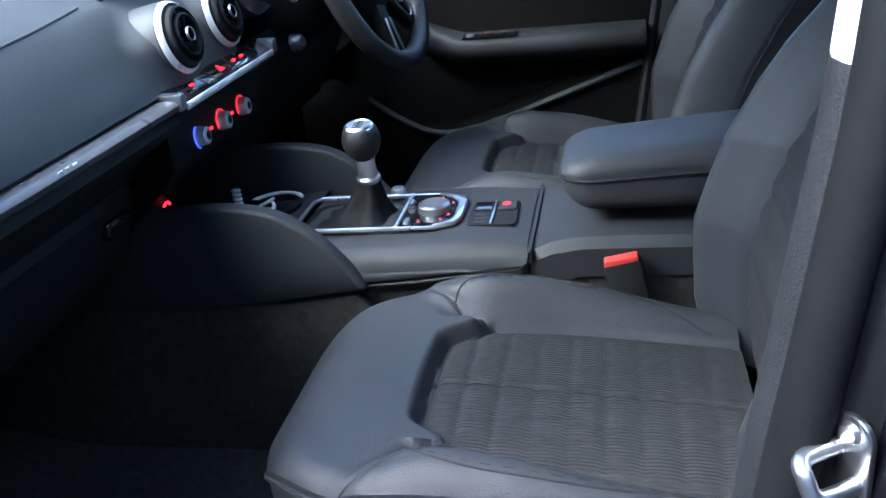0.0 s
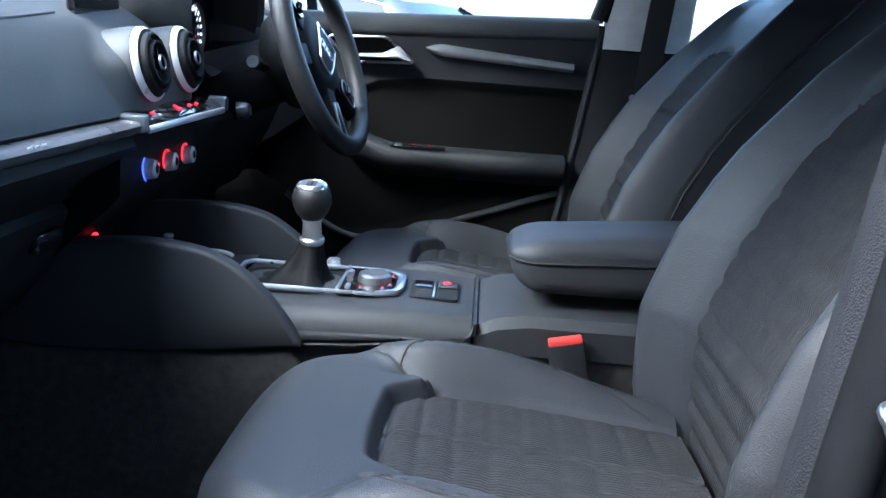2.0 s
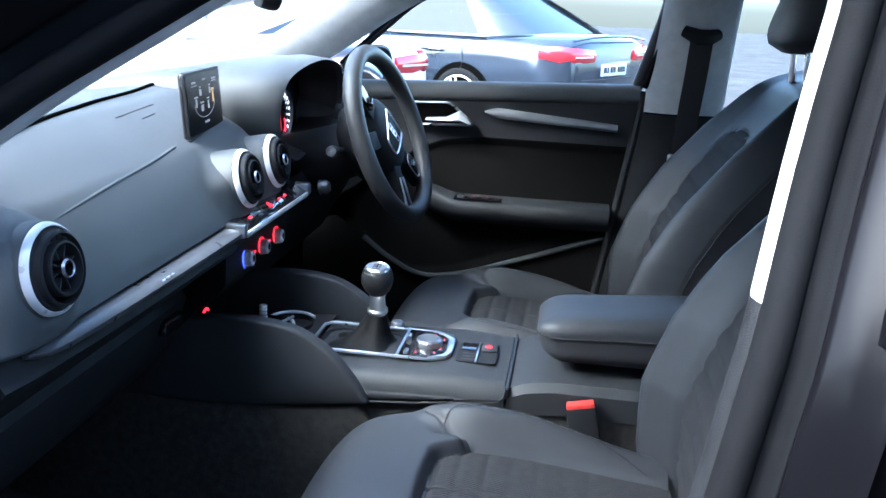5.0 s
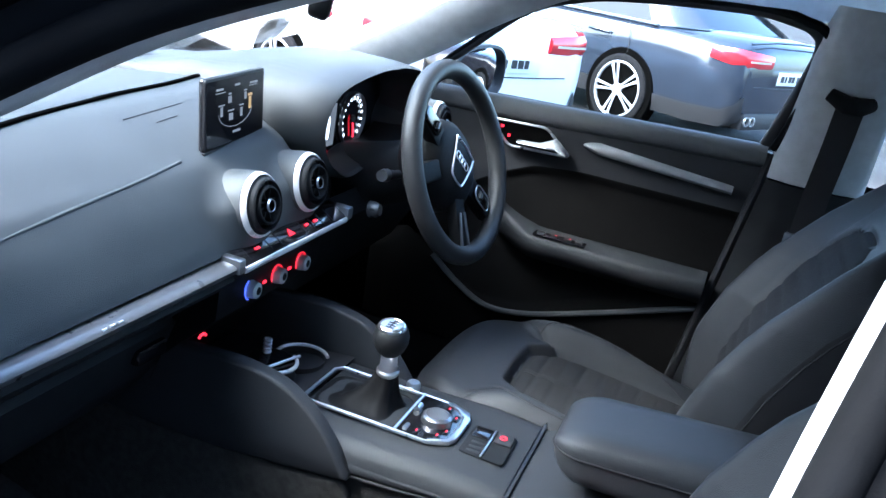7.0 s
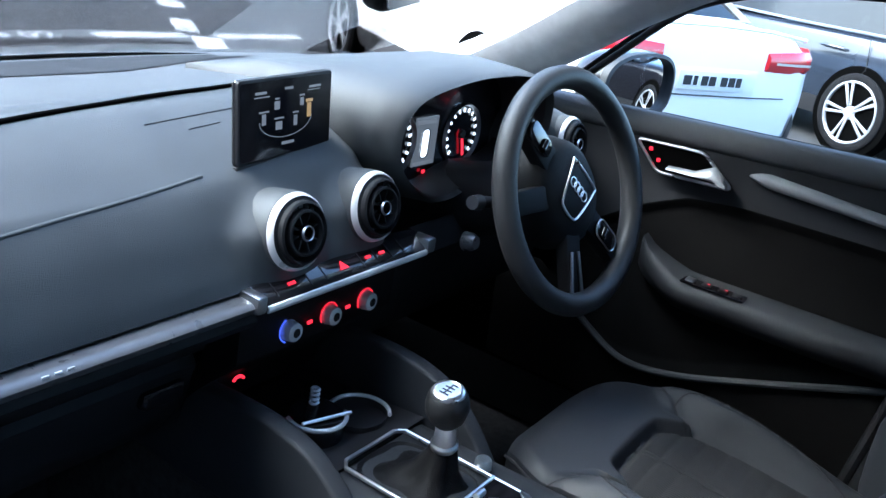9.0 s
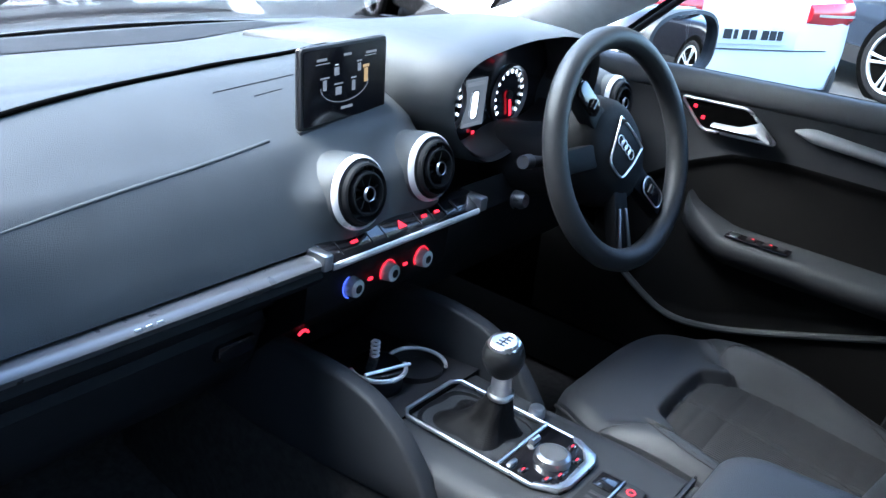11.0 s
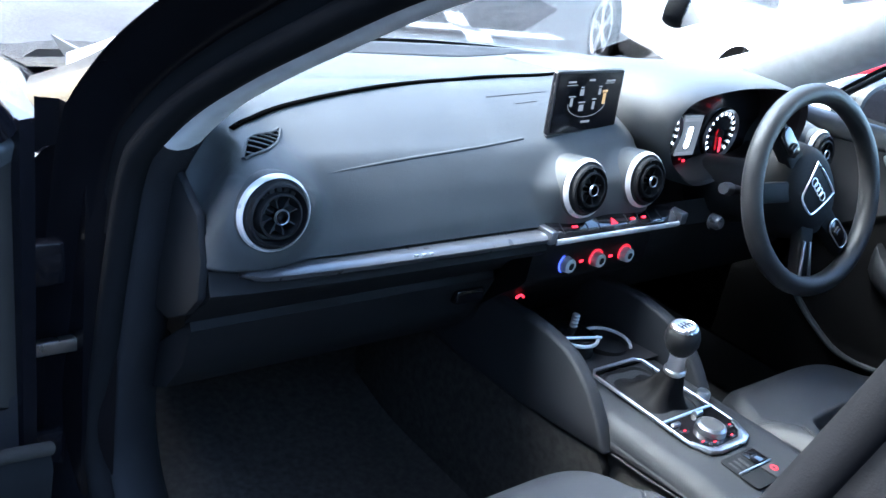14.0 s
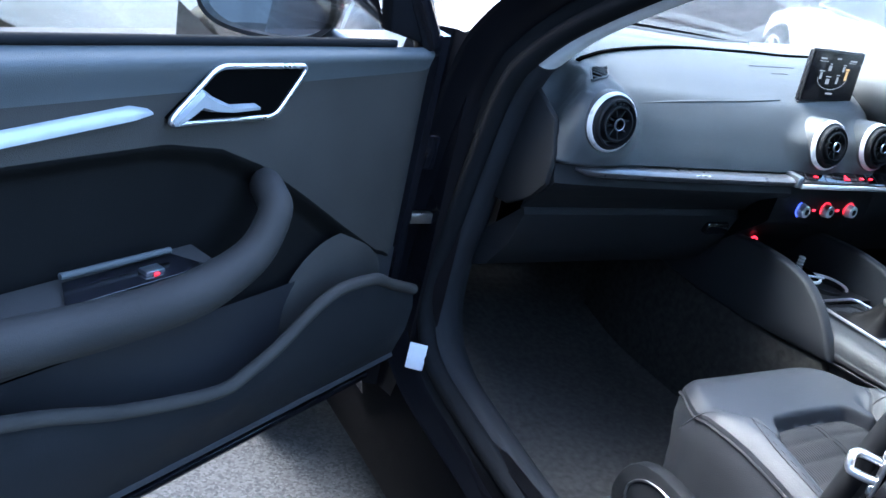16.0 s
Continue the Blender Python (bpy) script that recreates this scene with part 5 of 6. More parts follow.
# armrest of the door
ARMY = np.linspace(0.07, -0.40, 26)
arm_rows = []
for y in ARMY:
    f = min(1.0, (0.07 - y) / 0.10)
    top = 0.765 - 0.045 * f ** 0.6
    out = 0.012 + 0.055 * f ** 0.7 * (1 - 0.25 * max(0, (-y - 0.30) / 0.10))
    arm_rows.append([(dx(top, y) + 0.026, y, top + 0.004), (dx(top, y) - out * 0.8, y, top + 0.002), (dx(top, y) - out, y, top - 0.008), (dx(top, y) - out * 0.97, y, top - 0.03), (dx(top, y) - out * 0.6, y, top - 0.055), (dx(top, y) + 0.026, y, top - 0.07)])
part("door_armrest", grid(arm_rows, caps=True), CONSOLE, door, "black padded door armrest", 60)
part("switch_panel", box(0.676, 0.705, -0.145, -0.030, 0.7225, 0.7265, 0.001), GLOSS, door, "gloss black window switches")
for y in (-0.045, -0.075, -0.105, -0.13):
    part("window_switch", box(0.682, 0.698, y - 0.008, y + 0.008, 0.7255, 0.7305, 0.002), ALU if y > -0.05 else HARD, door)
for y in (-0.078, -0.11):
    part("switch_light", box(0.688, 0.692, y - 0.002, y + 0.002, 0.7305, 0.7309), REDGLOW, door)
# pocket edge line
part("pocket_edge", tube([on_door(y, z, 0.006) for y, z in [(q.x, q.y) for q in spline([(0.20, 0.60, 0), (0.13, 0.55, 0), (0.05, 0.514, 0), (-0.05, 0.525, 0), (-0.20, 0.575, 0), (-0.34, 0.625, 0), (-0.40, 0.645, 0)], 40)]], 0.007, 8), SOFT, door)
part("door_seal", tube([(0.720, -0.452 + 0.145 * max(0, 0.97 - z), z) for z in np.linspace(1.0, 0.42, 12)], 0.010, 8), DARK, door)
# window frame of the driver's door
WF = [(0.26, 1.02), (0.185, 1.085), (0.075, 1.175), (-0.02, 1.215), (-0.12, 1.236), (-0.30, 1.252), (-0.42, 1.254), (-0.468, 1.240), (-0.484, 1.205), (-0.468, 1.12), (-0.440, 1.01)]


def far_x(z):
    return interp(z, [(0.9, 0.735), (1.0, 0.725), (1.27, 0.625)])


wf = [(q.x, q.y) for q in spline([(a, b, 0) for a, b in WF], 60)]
part("window_frame", tube([(far_x(z) + 0.012, y, z) for y, z in wf], [0.008 + 0.007 * step((-y - 0.36) / 0.08) for y, z in wf], 10), DARK, door, "black window frame")
part("frame_seal", tube([(far_x(z) - 0.012, y - 0.014 * (1 if y < -0.42 else 0), z + (0.006 if y > -0.42 else 0.0)) for y, z in wf], [0.0045 + 0.004 * step((-y - 0.36) / 0.08) for y, z in wf], 8), RUBBER, door)
dg = grid([[(far_x(0.99 + (top - 0.99) * t) + 0.014, y, 0.985 + (top - 0.985) * t) for t in (0, 0.33, 0.66, 1)] for y, top in ((0.28, 1.0), (0.185, 1.085), (0.075, 1.175), (-0.12, 1.236), (-0.30, 1.252), (-0.44, 1.25), (-0.475, 1.2))])
thick(dg, 0.004)
tagged(finish("window_3", dg, GLASS), "clear driver door window glass", "window", kind="structure").visible_shadow = False

# far pillars
def pillar(name, pts, w, material, label, d=0.03):
    """A trim pillar: a flat, rounded section swept along points."""
    return solo(name, tube(pts, w, 12, flat=0.45), material, label, "pillar", "structure", sharp=60)


ap = [Vector(p) for p in spline([(0.70, 0.62, 0.925), (0.675, 0.46, 0.995), (0.645, 0.30, 1.085), (0.60, 0.14, 1.185), (0.580, 0.02, 1.250), (0.575, -0.08, 1.290), (0.575, -0.16, 1.312)], 28)]
rows = []
for p in ap:
    rows.append([p + Vector(v) for v in ((-0.055, 0.035, 0.006), (-0.045, 0.010, -0.018), (-0.015, -0.020, -0.036), (0.020, -0.040, -0.036), (0.050, -0.045, -0.015), (0.060, -0.03, 0.02), (0.0, 0.03, 0.05))])
solo("trim", grid(rows, wrap_v=True), HEADLINER, "light grey windscreen pillar trim", "pillar", "structure", sharp=70)
an = [Vector((-p.x, p.y, p.z)) for p in ap]
solo("trim", grid([[p + Vector((-v[0], v[1], v[2])) for v in ((-0.055, 0.035, 0.006), (-0.045, 0.010, -0.018), (-0.010, -0.014, -0.030), (0.010, 0.0, -0.010), (0.0, 0.03, 0.05))] for p in an], wrap_v=True), HEADLINER, "light grey windscreen pillar trim", "pillar", "structure", sharp=70)
solo("trim", grid([[p + Vector((-v[0], v[1], v[2])) for v in ((-0.01, 0.025, 0.022), (0.045, 0.045, 0.012), (0.066, 0.015, -0.010), (0.074, -0.030, -0.020), (0.03, 0.0, 0.022))] for p in an], wrap_v=True), PAINT, "glossy black windscreen pillar", "pillar", "structure", sharp=70)
# driver side middle pillar: grey above, black below
def bpx(z):
    return far_x(z) - 0.018


bprow = lambda z: [(bpx(z) + 0.02, -0.452 - 0.09 * max(0, z - 0.97) + 0.145 * max(0, 0.97 - z), z), (bpx(z) - 0.004, -0.460 - 0.09 * max(0, z - 0.97) + 0.14 * max(0, 0.97 - z), z), (bpx(z) - 0.022, -0.50, z), (bpx(z) - 0.024, -0.56, z), (bpx(z) - 0.010, -0.62, z), (bpx(z) + 0.02, -0.635, z)]
solo("trim", grid([bprow(z) for z in (0.954, 1.05, 1.15, 1.24, 1.29)]), HEADLINER, "light grey upper middle pillar trim", "pillar", "structure", sharp=60)
solo("trim", grid([bprow(z) for z in (0.30, 0.45, 0.6, 0.75, 0.88, 0.950)]), HARD, "black lower middle pillar trim", "pillar", "structure", sharp=60)
belt = thing("seat_belt", "black seat belt hanging from the grey pillar", "seat belt", (0.67, -0.55, 0.40))
part("webbing", grid([[(x - 0.004, y - 0.024, z), (x - 0.007, y, z), (x - 0.004, y + 0.024, z)] for x, y, z in ((0.620, -0.555, 1.13), (0.635, -0.553, 1.05), (0.655, -0.548, 0.95), (0.672, -0.545, 0.80), (0.68, -0.54, 0.60), (0.68, -0.53, 0.40))]), BELT, belt)
part("guide", tube([(0.632, -0.590, 1.135), (0.618, -0.570, 1.128), (0.612, -0.545, 1.128), (0.622, -0.515, 1.140)], [0.012, 0.017, 0.017, 0.012], 12), HARD, belt, "black belt guide")
part("tongue", box(0.655, 0.668, -0.570, -0.515, 0.845, 0.868, 0.004), ALU, belt)

# interior mirror and sensor dome
ivm = thing("rear_view_mirror", "grey-backed interior mirror on the windscreen", "mirror", (0.06, 0.22, 1.14))
IM = Matrix.Translation((0.10, 0.205, 1.185)) @ Matrix.Rotation(radians(24), 4, "Z") @ Matrix.Rotation(radians(10), 4, "X")
part("housing", plate(rounded(0.235, 0.068, 0.032, 8), "y", 0.0, 0.03, 0.008, m=IM), HARD, ivm)
part("mirror_glass", plate(rounded(0.222, 0.056, 0.027, 8), "y", -0.002, 0.0, m=IM), MIRROR, ivm)
part("stem", tube([IM @ Vector((0, 0.03, 0.0)), (0.05, 0.26, 1.20), (0.02, 0.30, 1.215)], 0.012, 10), HARD, ivm)
part("sensor_cover", lathe([(0, 0.03), (0.035, 0.026), (0.055, 0.0)], Matrix.Translation((0.0, 0.30, 1.205)) @ Matrix.Rotation(radians(155), 4, "X"), 24), HARD, ivm)

# driver's exterior mirror
def wing_mirror(m, label, glass_yaw):
    w = thing("wing_mirror", label, "wing mirror", m=m)
    rows = []
    for t in np.linspace(0, 1, 12):
        k = (1 - (1 - t) ** 3.0) ** 0.5 if t > 0 else 0.05
        rows.append([(0.105 * k * (abs(math.cos(a)) ** 0.75) * (1 if math.cos(a) > 0 else -1), 0.095 * (1 - t), 0.062 * k * (abs(math.sin(a)) ** 0.75) * (1 if math.sin(a) > 0 else -1) * (1.0 + 0.12 * math.cos(a))) for a in np.linspace(0, 2 * math.pi, 36, endpoint=False)])
    part("housing", grid(rows, wrap_v=True), PAINT, w, "glossy black housing", 60)
    ed = rows[-1]
    part("bezel", grid([ed, [(x, y - 0.014, z) for x, y, z in ed], [(x * 0.93, y - 0.016, z * 0.90) for x, y, z in ed], [(x * 0.92, y - 0.004, z * 0.89) for x, y, z in ed]], wrap_v=True), DARK, w)
    gm_ = Matrix.Rotation(radians(glass_yaw), 4, "Z")
    part("mirror_glass", grid([[gm_ @ Vector((x * 0.925 * k, -0.009 + ((x * k) ** 2 + (z * k) ** 2) * 0.34, z * 0.895 * k)) for x, y, z in ed] for k in np.linspace(1, 0.02, 9)], wrap_v=True, caps=True), MIRROR, w, "convex mirror glass", 80)
    part("foot", tube([(-0.08, 0.04, -0.045), (-0.13, 0.03, -0.055), (-0.19, 0.03, -0.055)], 0.022, 12, flat=0.6), DARK, w)
    return w


wing_mirror(Matrix.Translation((1.01, 0.270, 0.985)) @ Matrix.Rotation(radians(-16), 4, "Z") @ Matrix.Diagonal((1.1, 1.35, 1.15, 1)), "glossy black driver side wing mirror reflecting a parked car", 0)

# ---- open passenger door (u: outward along the door, v: away from the cabin) ----
DM = Matrix.Translation((-0.886, 0.319, 0.0)) @ Matrix.Rotation(math.atan2(-0.455, -0.89), 4, "Z") @ Matrix.Diagonal((1, -1, 1, 1))
od = thing("door_2", "wide open black passenger door with silver handle and trim strip", "car door", m=DM, kind="structure")


def opn(name, bm, material, label="", sharp=60, parent=None):
    return part(name, bm, material, parent or od, label, sharp)


def top_z(u):
    return 0.960 + 0.035 * max(0, u + 0.04) ** 0.8


def recess_top(u):
    return interp(u, [(-0.08, 0.583), (0.0, 0.635), (0.10, 0.70), (0.20, 0.768), (0.29, 0.825), (0.36, 0.856), (0.44, 0.872), (0.92, 0.875)])


# main skin: upper roll, padded panel, recess and lower pocket
def skin_v(u, z):
    v = 0.0
    v -= 0.012 * gauss(z - 0.968, 0.028)
    k = max(0.0, min(1.0, (recess_top(u) - z) / 0.032))
    v += 0.026 * k * k * (3 - 2 * k)
    if u < 0.0:
        v += 0.5 * u * u * 10
    return v


rows = []
for u in np.linspace(-0.06, 0.92, 90):
    rt = recess_top(u)
    zz = np.concatenate([np.linspace(0.385, rt - 0.036, 16), rt - np.linspace(0.032, 0.0, 9), np.linspace(rt + 0.006, max(0.93, rt + 0.02), 20), np.linspace(0.935, top_z(u), 7)])
    rows.append([(u + (0.03 * (0.96 - z) if u < 0 else 0) * -1, skin_v(u, z) + (0.02 * ((z - top_z(u) + 0.012) / 0.012) ** 2 if z > top_z(u) - 0.012 else 0), z) for z in zz])
bright, dim, ledge = bmesh.new(), bmesh.new(), bmesh.new()
for i in range(len(rows) - 1):
    for j in range(len(rows[0]) - 1):
        q = [rows[i][j], rows[i + 1][j], rows[i + 1][j + 1], rows[i][j + 1]]
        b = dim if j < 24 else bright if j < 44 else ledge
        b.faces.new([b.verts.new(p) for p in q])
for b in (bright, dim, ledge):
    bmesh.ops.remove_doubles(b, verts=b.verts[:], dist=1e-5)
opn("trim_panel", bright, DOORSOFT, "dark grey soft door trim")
# shade of the hollowed trim is painted in with the darker material
opn("panel_recess", dim, RECESS, "recessed door panel with shade in its dark colour")
opn("upper_roll", ledge, SOFT, "dark grey padded top roll")
opn("outer_skin", grid([[(u, 0.032, 0.945), (u, 0.060, 0.94), (u, 0.10, 0.85), (u, 0.13, 0.66), (u, 0.115, 0.48), (u, 0.085, 0.40), (u, 0.02, 0.375)] for u in (-0.05, 0.3, 0.6, 0.92)], caps=True), PAINT, "glossy black outer skin")
opn("front_edge", plate([(0.0, 0.39), (0.0, 0.98), (0.06, 0.99), (0.12, 0.70), (0.09, 0.39)], "x", -0.075, -0.055), PAINT)
opn("bottom_edge", box(-0.05, 0.92, 0.0, 0.10, 0.372, 0.386, 0.004), PAINT)
opn("decor_strip", grid([[(u, -0.002, zc + h), (u, -0.012, zc + h * 0.5), (u, -0.013, zc - h * 0.4), (u, -0.002, zc - h)] for u, zc, h in [(uu, 0.914 - 0.085 * (uu - 0.475), (0.009) * min(1, 0.2 + (uu - 0.472) / 0.02)) for uu in np.linspace(0.473, 0.90, 20)]]), STRIP, "satin silver trim strip")
opn("handle_frame", tube([(u, -0.013, z) for u, z in soft_corners([(0.248, 0.954), (0.392, 0.960), (0.456, 0.900), (0.294, 0.894)], 0.014)], 0.0034, 8, closed=True), CHROME, "satin silver handle frame")
# no real hollow here: its shade is this black slab
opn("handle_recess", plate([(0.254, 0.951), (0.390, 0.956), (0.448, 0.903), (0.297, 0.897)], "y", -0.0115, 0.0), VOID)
opn("handle_lever", grid([[(u, -0.011, z + h), (u, -0.022, z + h * 0.5), (u, -0.022, z - h * 0.6), (u, -0.011, z - h)] for u, z, h in ((0.330, 0.910, 0.003), (0.370, 0.911, 0.004), (0.395, 0.917, 0.009), (0.414, 0.926, 0.013), (0.427, 0.916, 0.010), (0.447, 0.902, 0.004))], caps=True), STRIP, "satin silver door lever")
# pull handle and armrest
pull = [(q.x, q.y, q.z) for q in spline([(0.285, -0.004, 0.800), (0.300, -0.030, 0.800), (0.312, -0.052, 0.785), (0.345, -0.060, 0.745), (0.40, -0.062, 0.722), (0.47, -0.062, 0.712), (0.60, -0.060, 0.716), (0.78, -0.050, 0.730), (0.90, -0.03, 0.74)], 40)]
opn("pull_handle", tube(pull, [0.019 + 0.008 * min(1, max(0, (p[0] - 0.27) / 0.15)) for p in pull], 14, flat=1.15), DOORPAD, "black padded pull handle")
opn("door_armrest", grid([[(u, 0.012, 0.732), (u, -0.05, 0.728), (u, -0.066, 0.715), (u, -0.064, 0.690), (u, -0.04, 0.668), (u, 0.012, 0.65)] for u in np.linspace(0.38, 0.90, 12)], caps=True), DOORPAD, "black padded armrest")
sp = opn("switch_plate", plate([(0.42, 0.0), (0.56, 0.0), (0.585, -0.045), (0.40, -0.045)], "z", 0.728, 0.735, 0.001), GLOSS, "gloss black switch plate")
part("window_switch", box(0.455, 0.480, -0.034, -0.018, 0.734, 0.740, 0.002), ALU, sp)
part("switch_light", box(0.464, 0.470, -0.0355, -0.0343, 0.734, 0.7375), REDGLOW, sp)
opn("plate_edge", tube([(0.425, -0.004, 0.742), (0.565, -0.004, 0.745)], 0.004, 8), SOFT)
# map pocket
rim = [(q.x, q.y) for q in spline([(-0.05, 0.575, 0), (0.02, 0.605, 0), (0.075, 0.633, 0), (0.128, 0.642, 0), (0.175, 0.640, 0), (0.22, 0.622, 0), (0.275, 0.588, 0), (0.325, 0.567, 0), (0.38, 0.557, 0), (0.52, 0.590, 0), (0.65, 0.635, 0), (0.92, 0.70, 0)], 50)]
opn("pocket_rim", tube([(u, -0.050 - 0.012 * min(1, max(0, u) / 0.1), z) for u, z in rim], 0.009, 10), DOORSOFT, "dark grey pocket rim")
opn("pocket_wall", grid([[(u, -0.050 - 0.012 * min(1, max(0, u) / 0.1), z), (u, -0.056 - 0.010 * min(1, max(0, u) / 0.1), z - 0.03), (u, -0.052, 0.50), (u, -0.034, 0.44), (u, -0.01, 0.405), (u, 0.02, 0.385)] for u, z in rim]), HARD, "black map pocket")
opn("pocket_back", grid([[(u, 0.004, 0.63), (u, 0.002, 0.50), (u, -0.04, 0.44)] for u in (-0.05, 0.4, 0.92)]), DARK)
opn("speaker_bulge", lathe([(0.125, -0.002), (0.105, 0.008), (0.08, 0.012), (0.0, 0.013)], Matrix.Translation((0.09, 0.006, 0.56)) @ Matrix.Rotation(radians(90), 4, "X"), 36), DOORSOFT, "", 80)
# window frame, quarter light and mirror
opn("window_frame", tube([(q.x, 0.02, q.y) for q in spline([(-0.045, 0.965, 0), (-0.02, 1.00, 0), (0.05, 1.085, 0), (0.15, 1.175, 0), (0.28, 1.245, 0), (0.50, 1.29, 0), (0.78, 1.29, 0), (0.90, 1.25, 0), (0.92, 1.0, 0)], 40)], 0.022, 10), PAINT, "black window frame")
opn("quarter_panel", plate([(-0.03, 0.965), (-0.005, 1.00), (0.055, 1.08), (0.135, 1.155), (0.155, 1.150), (0.075, 1.045), (0.060, 0.985)], "y", 0.012, 0.032, 0.003), SILL, "black quarter panel")
qg = grid([[(0.06 + 0.84 * t + 0.09 * k * (1 - t), 0.024, 0.985 + 0.015 * t + k * (0.14 + 0.16 * min(1, t * 2))) for k in (0, 0.5, 1)] for t in (0, 0.25, 0.5, 0.75, 1)])
thick(qg, 0.004)
g2 = opn("pane", qg, GLASS, "clear door glass")
g2.visible_shadow = False
opn("belt_seal", tube([(u, 0.010, top_z(u) + 0.004) for u in np.linspace(0.05, 0.92, 12)], 0.006, 8), RUBBER)
wm2 = wing_mirror(DM @ Matrix.Translation((0.128, 0.186, 0.993)) @ Matrix.Rotation(radians(66), 4, "Z"), "glossy black passenger wing mirror on the open door", 0)


# ---- other parked cars (own axes: rear at y = 0, nose at +y) ----
def road_wheel(c, s, x, y, z):
    """A tyre with a silver five-spoke rim on a black disc painted as the arch's shade, on the side s of the car c."""
    part("wheel_arch", lathe([(0, 0.0), (0.385, 0.0), (0.395, -0.02), (0.40, -0.12)], Matrix.Translation((s * (x - 0.002), y, z)) @ Matrix.Rotation(radians(s * 90), 4, "Y"), 40), VOID, c)
    wl = part("wheel", lathe([(0.262, -0.004), (0.266, 0.014), (0.30, 0.022), (0.325, 0.010), (0.335, -0.03), (0.335, -0.15)], Matrix.Translation((s * x, y, z)) @ Matrix.Rotation(radians(s * 90), 4, "Y"), 48), TYRE, c, "", 50)
    WMx = Matrix.Translation((s * (x + 0.006), y, z)) @ Matrix.Rotation(radians(s * 90), 4, "Y")
    rb = lathe([(0.246, 0.010), (0.256, 0.016), (0.265, 0.012), (0.265, -0.004), (0.242, -0.012)], WMx, 48, close=True)
    arms = []
    for k in range(5):
        for o in (-1, 1):
            arms.append(plate([(0.045, o * 0.010 - 0.009), (0.16, o * 0.022 - 0.012), (0.252, o * 0.034 - 0.015), (0.252, o * 0.034 + 0.015), (0.16, o * 0.022 + 0.012), (0.045, o * 0.010 + 0.009)][::1], "z", 0.0, 0.011, 0.003, m=WMx @ Matrix.Rotation(radians(72 * k + 18), 4, "Z")))
    part("rim", joined(rb, *arms, lathe([(0, 0.016), (0.028, 0.015), (0.05, 0.009), (0.058, 0.002)], WMx, 24)), ALLOY, wl, "silver double-spoke alloy rim")


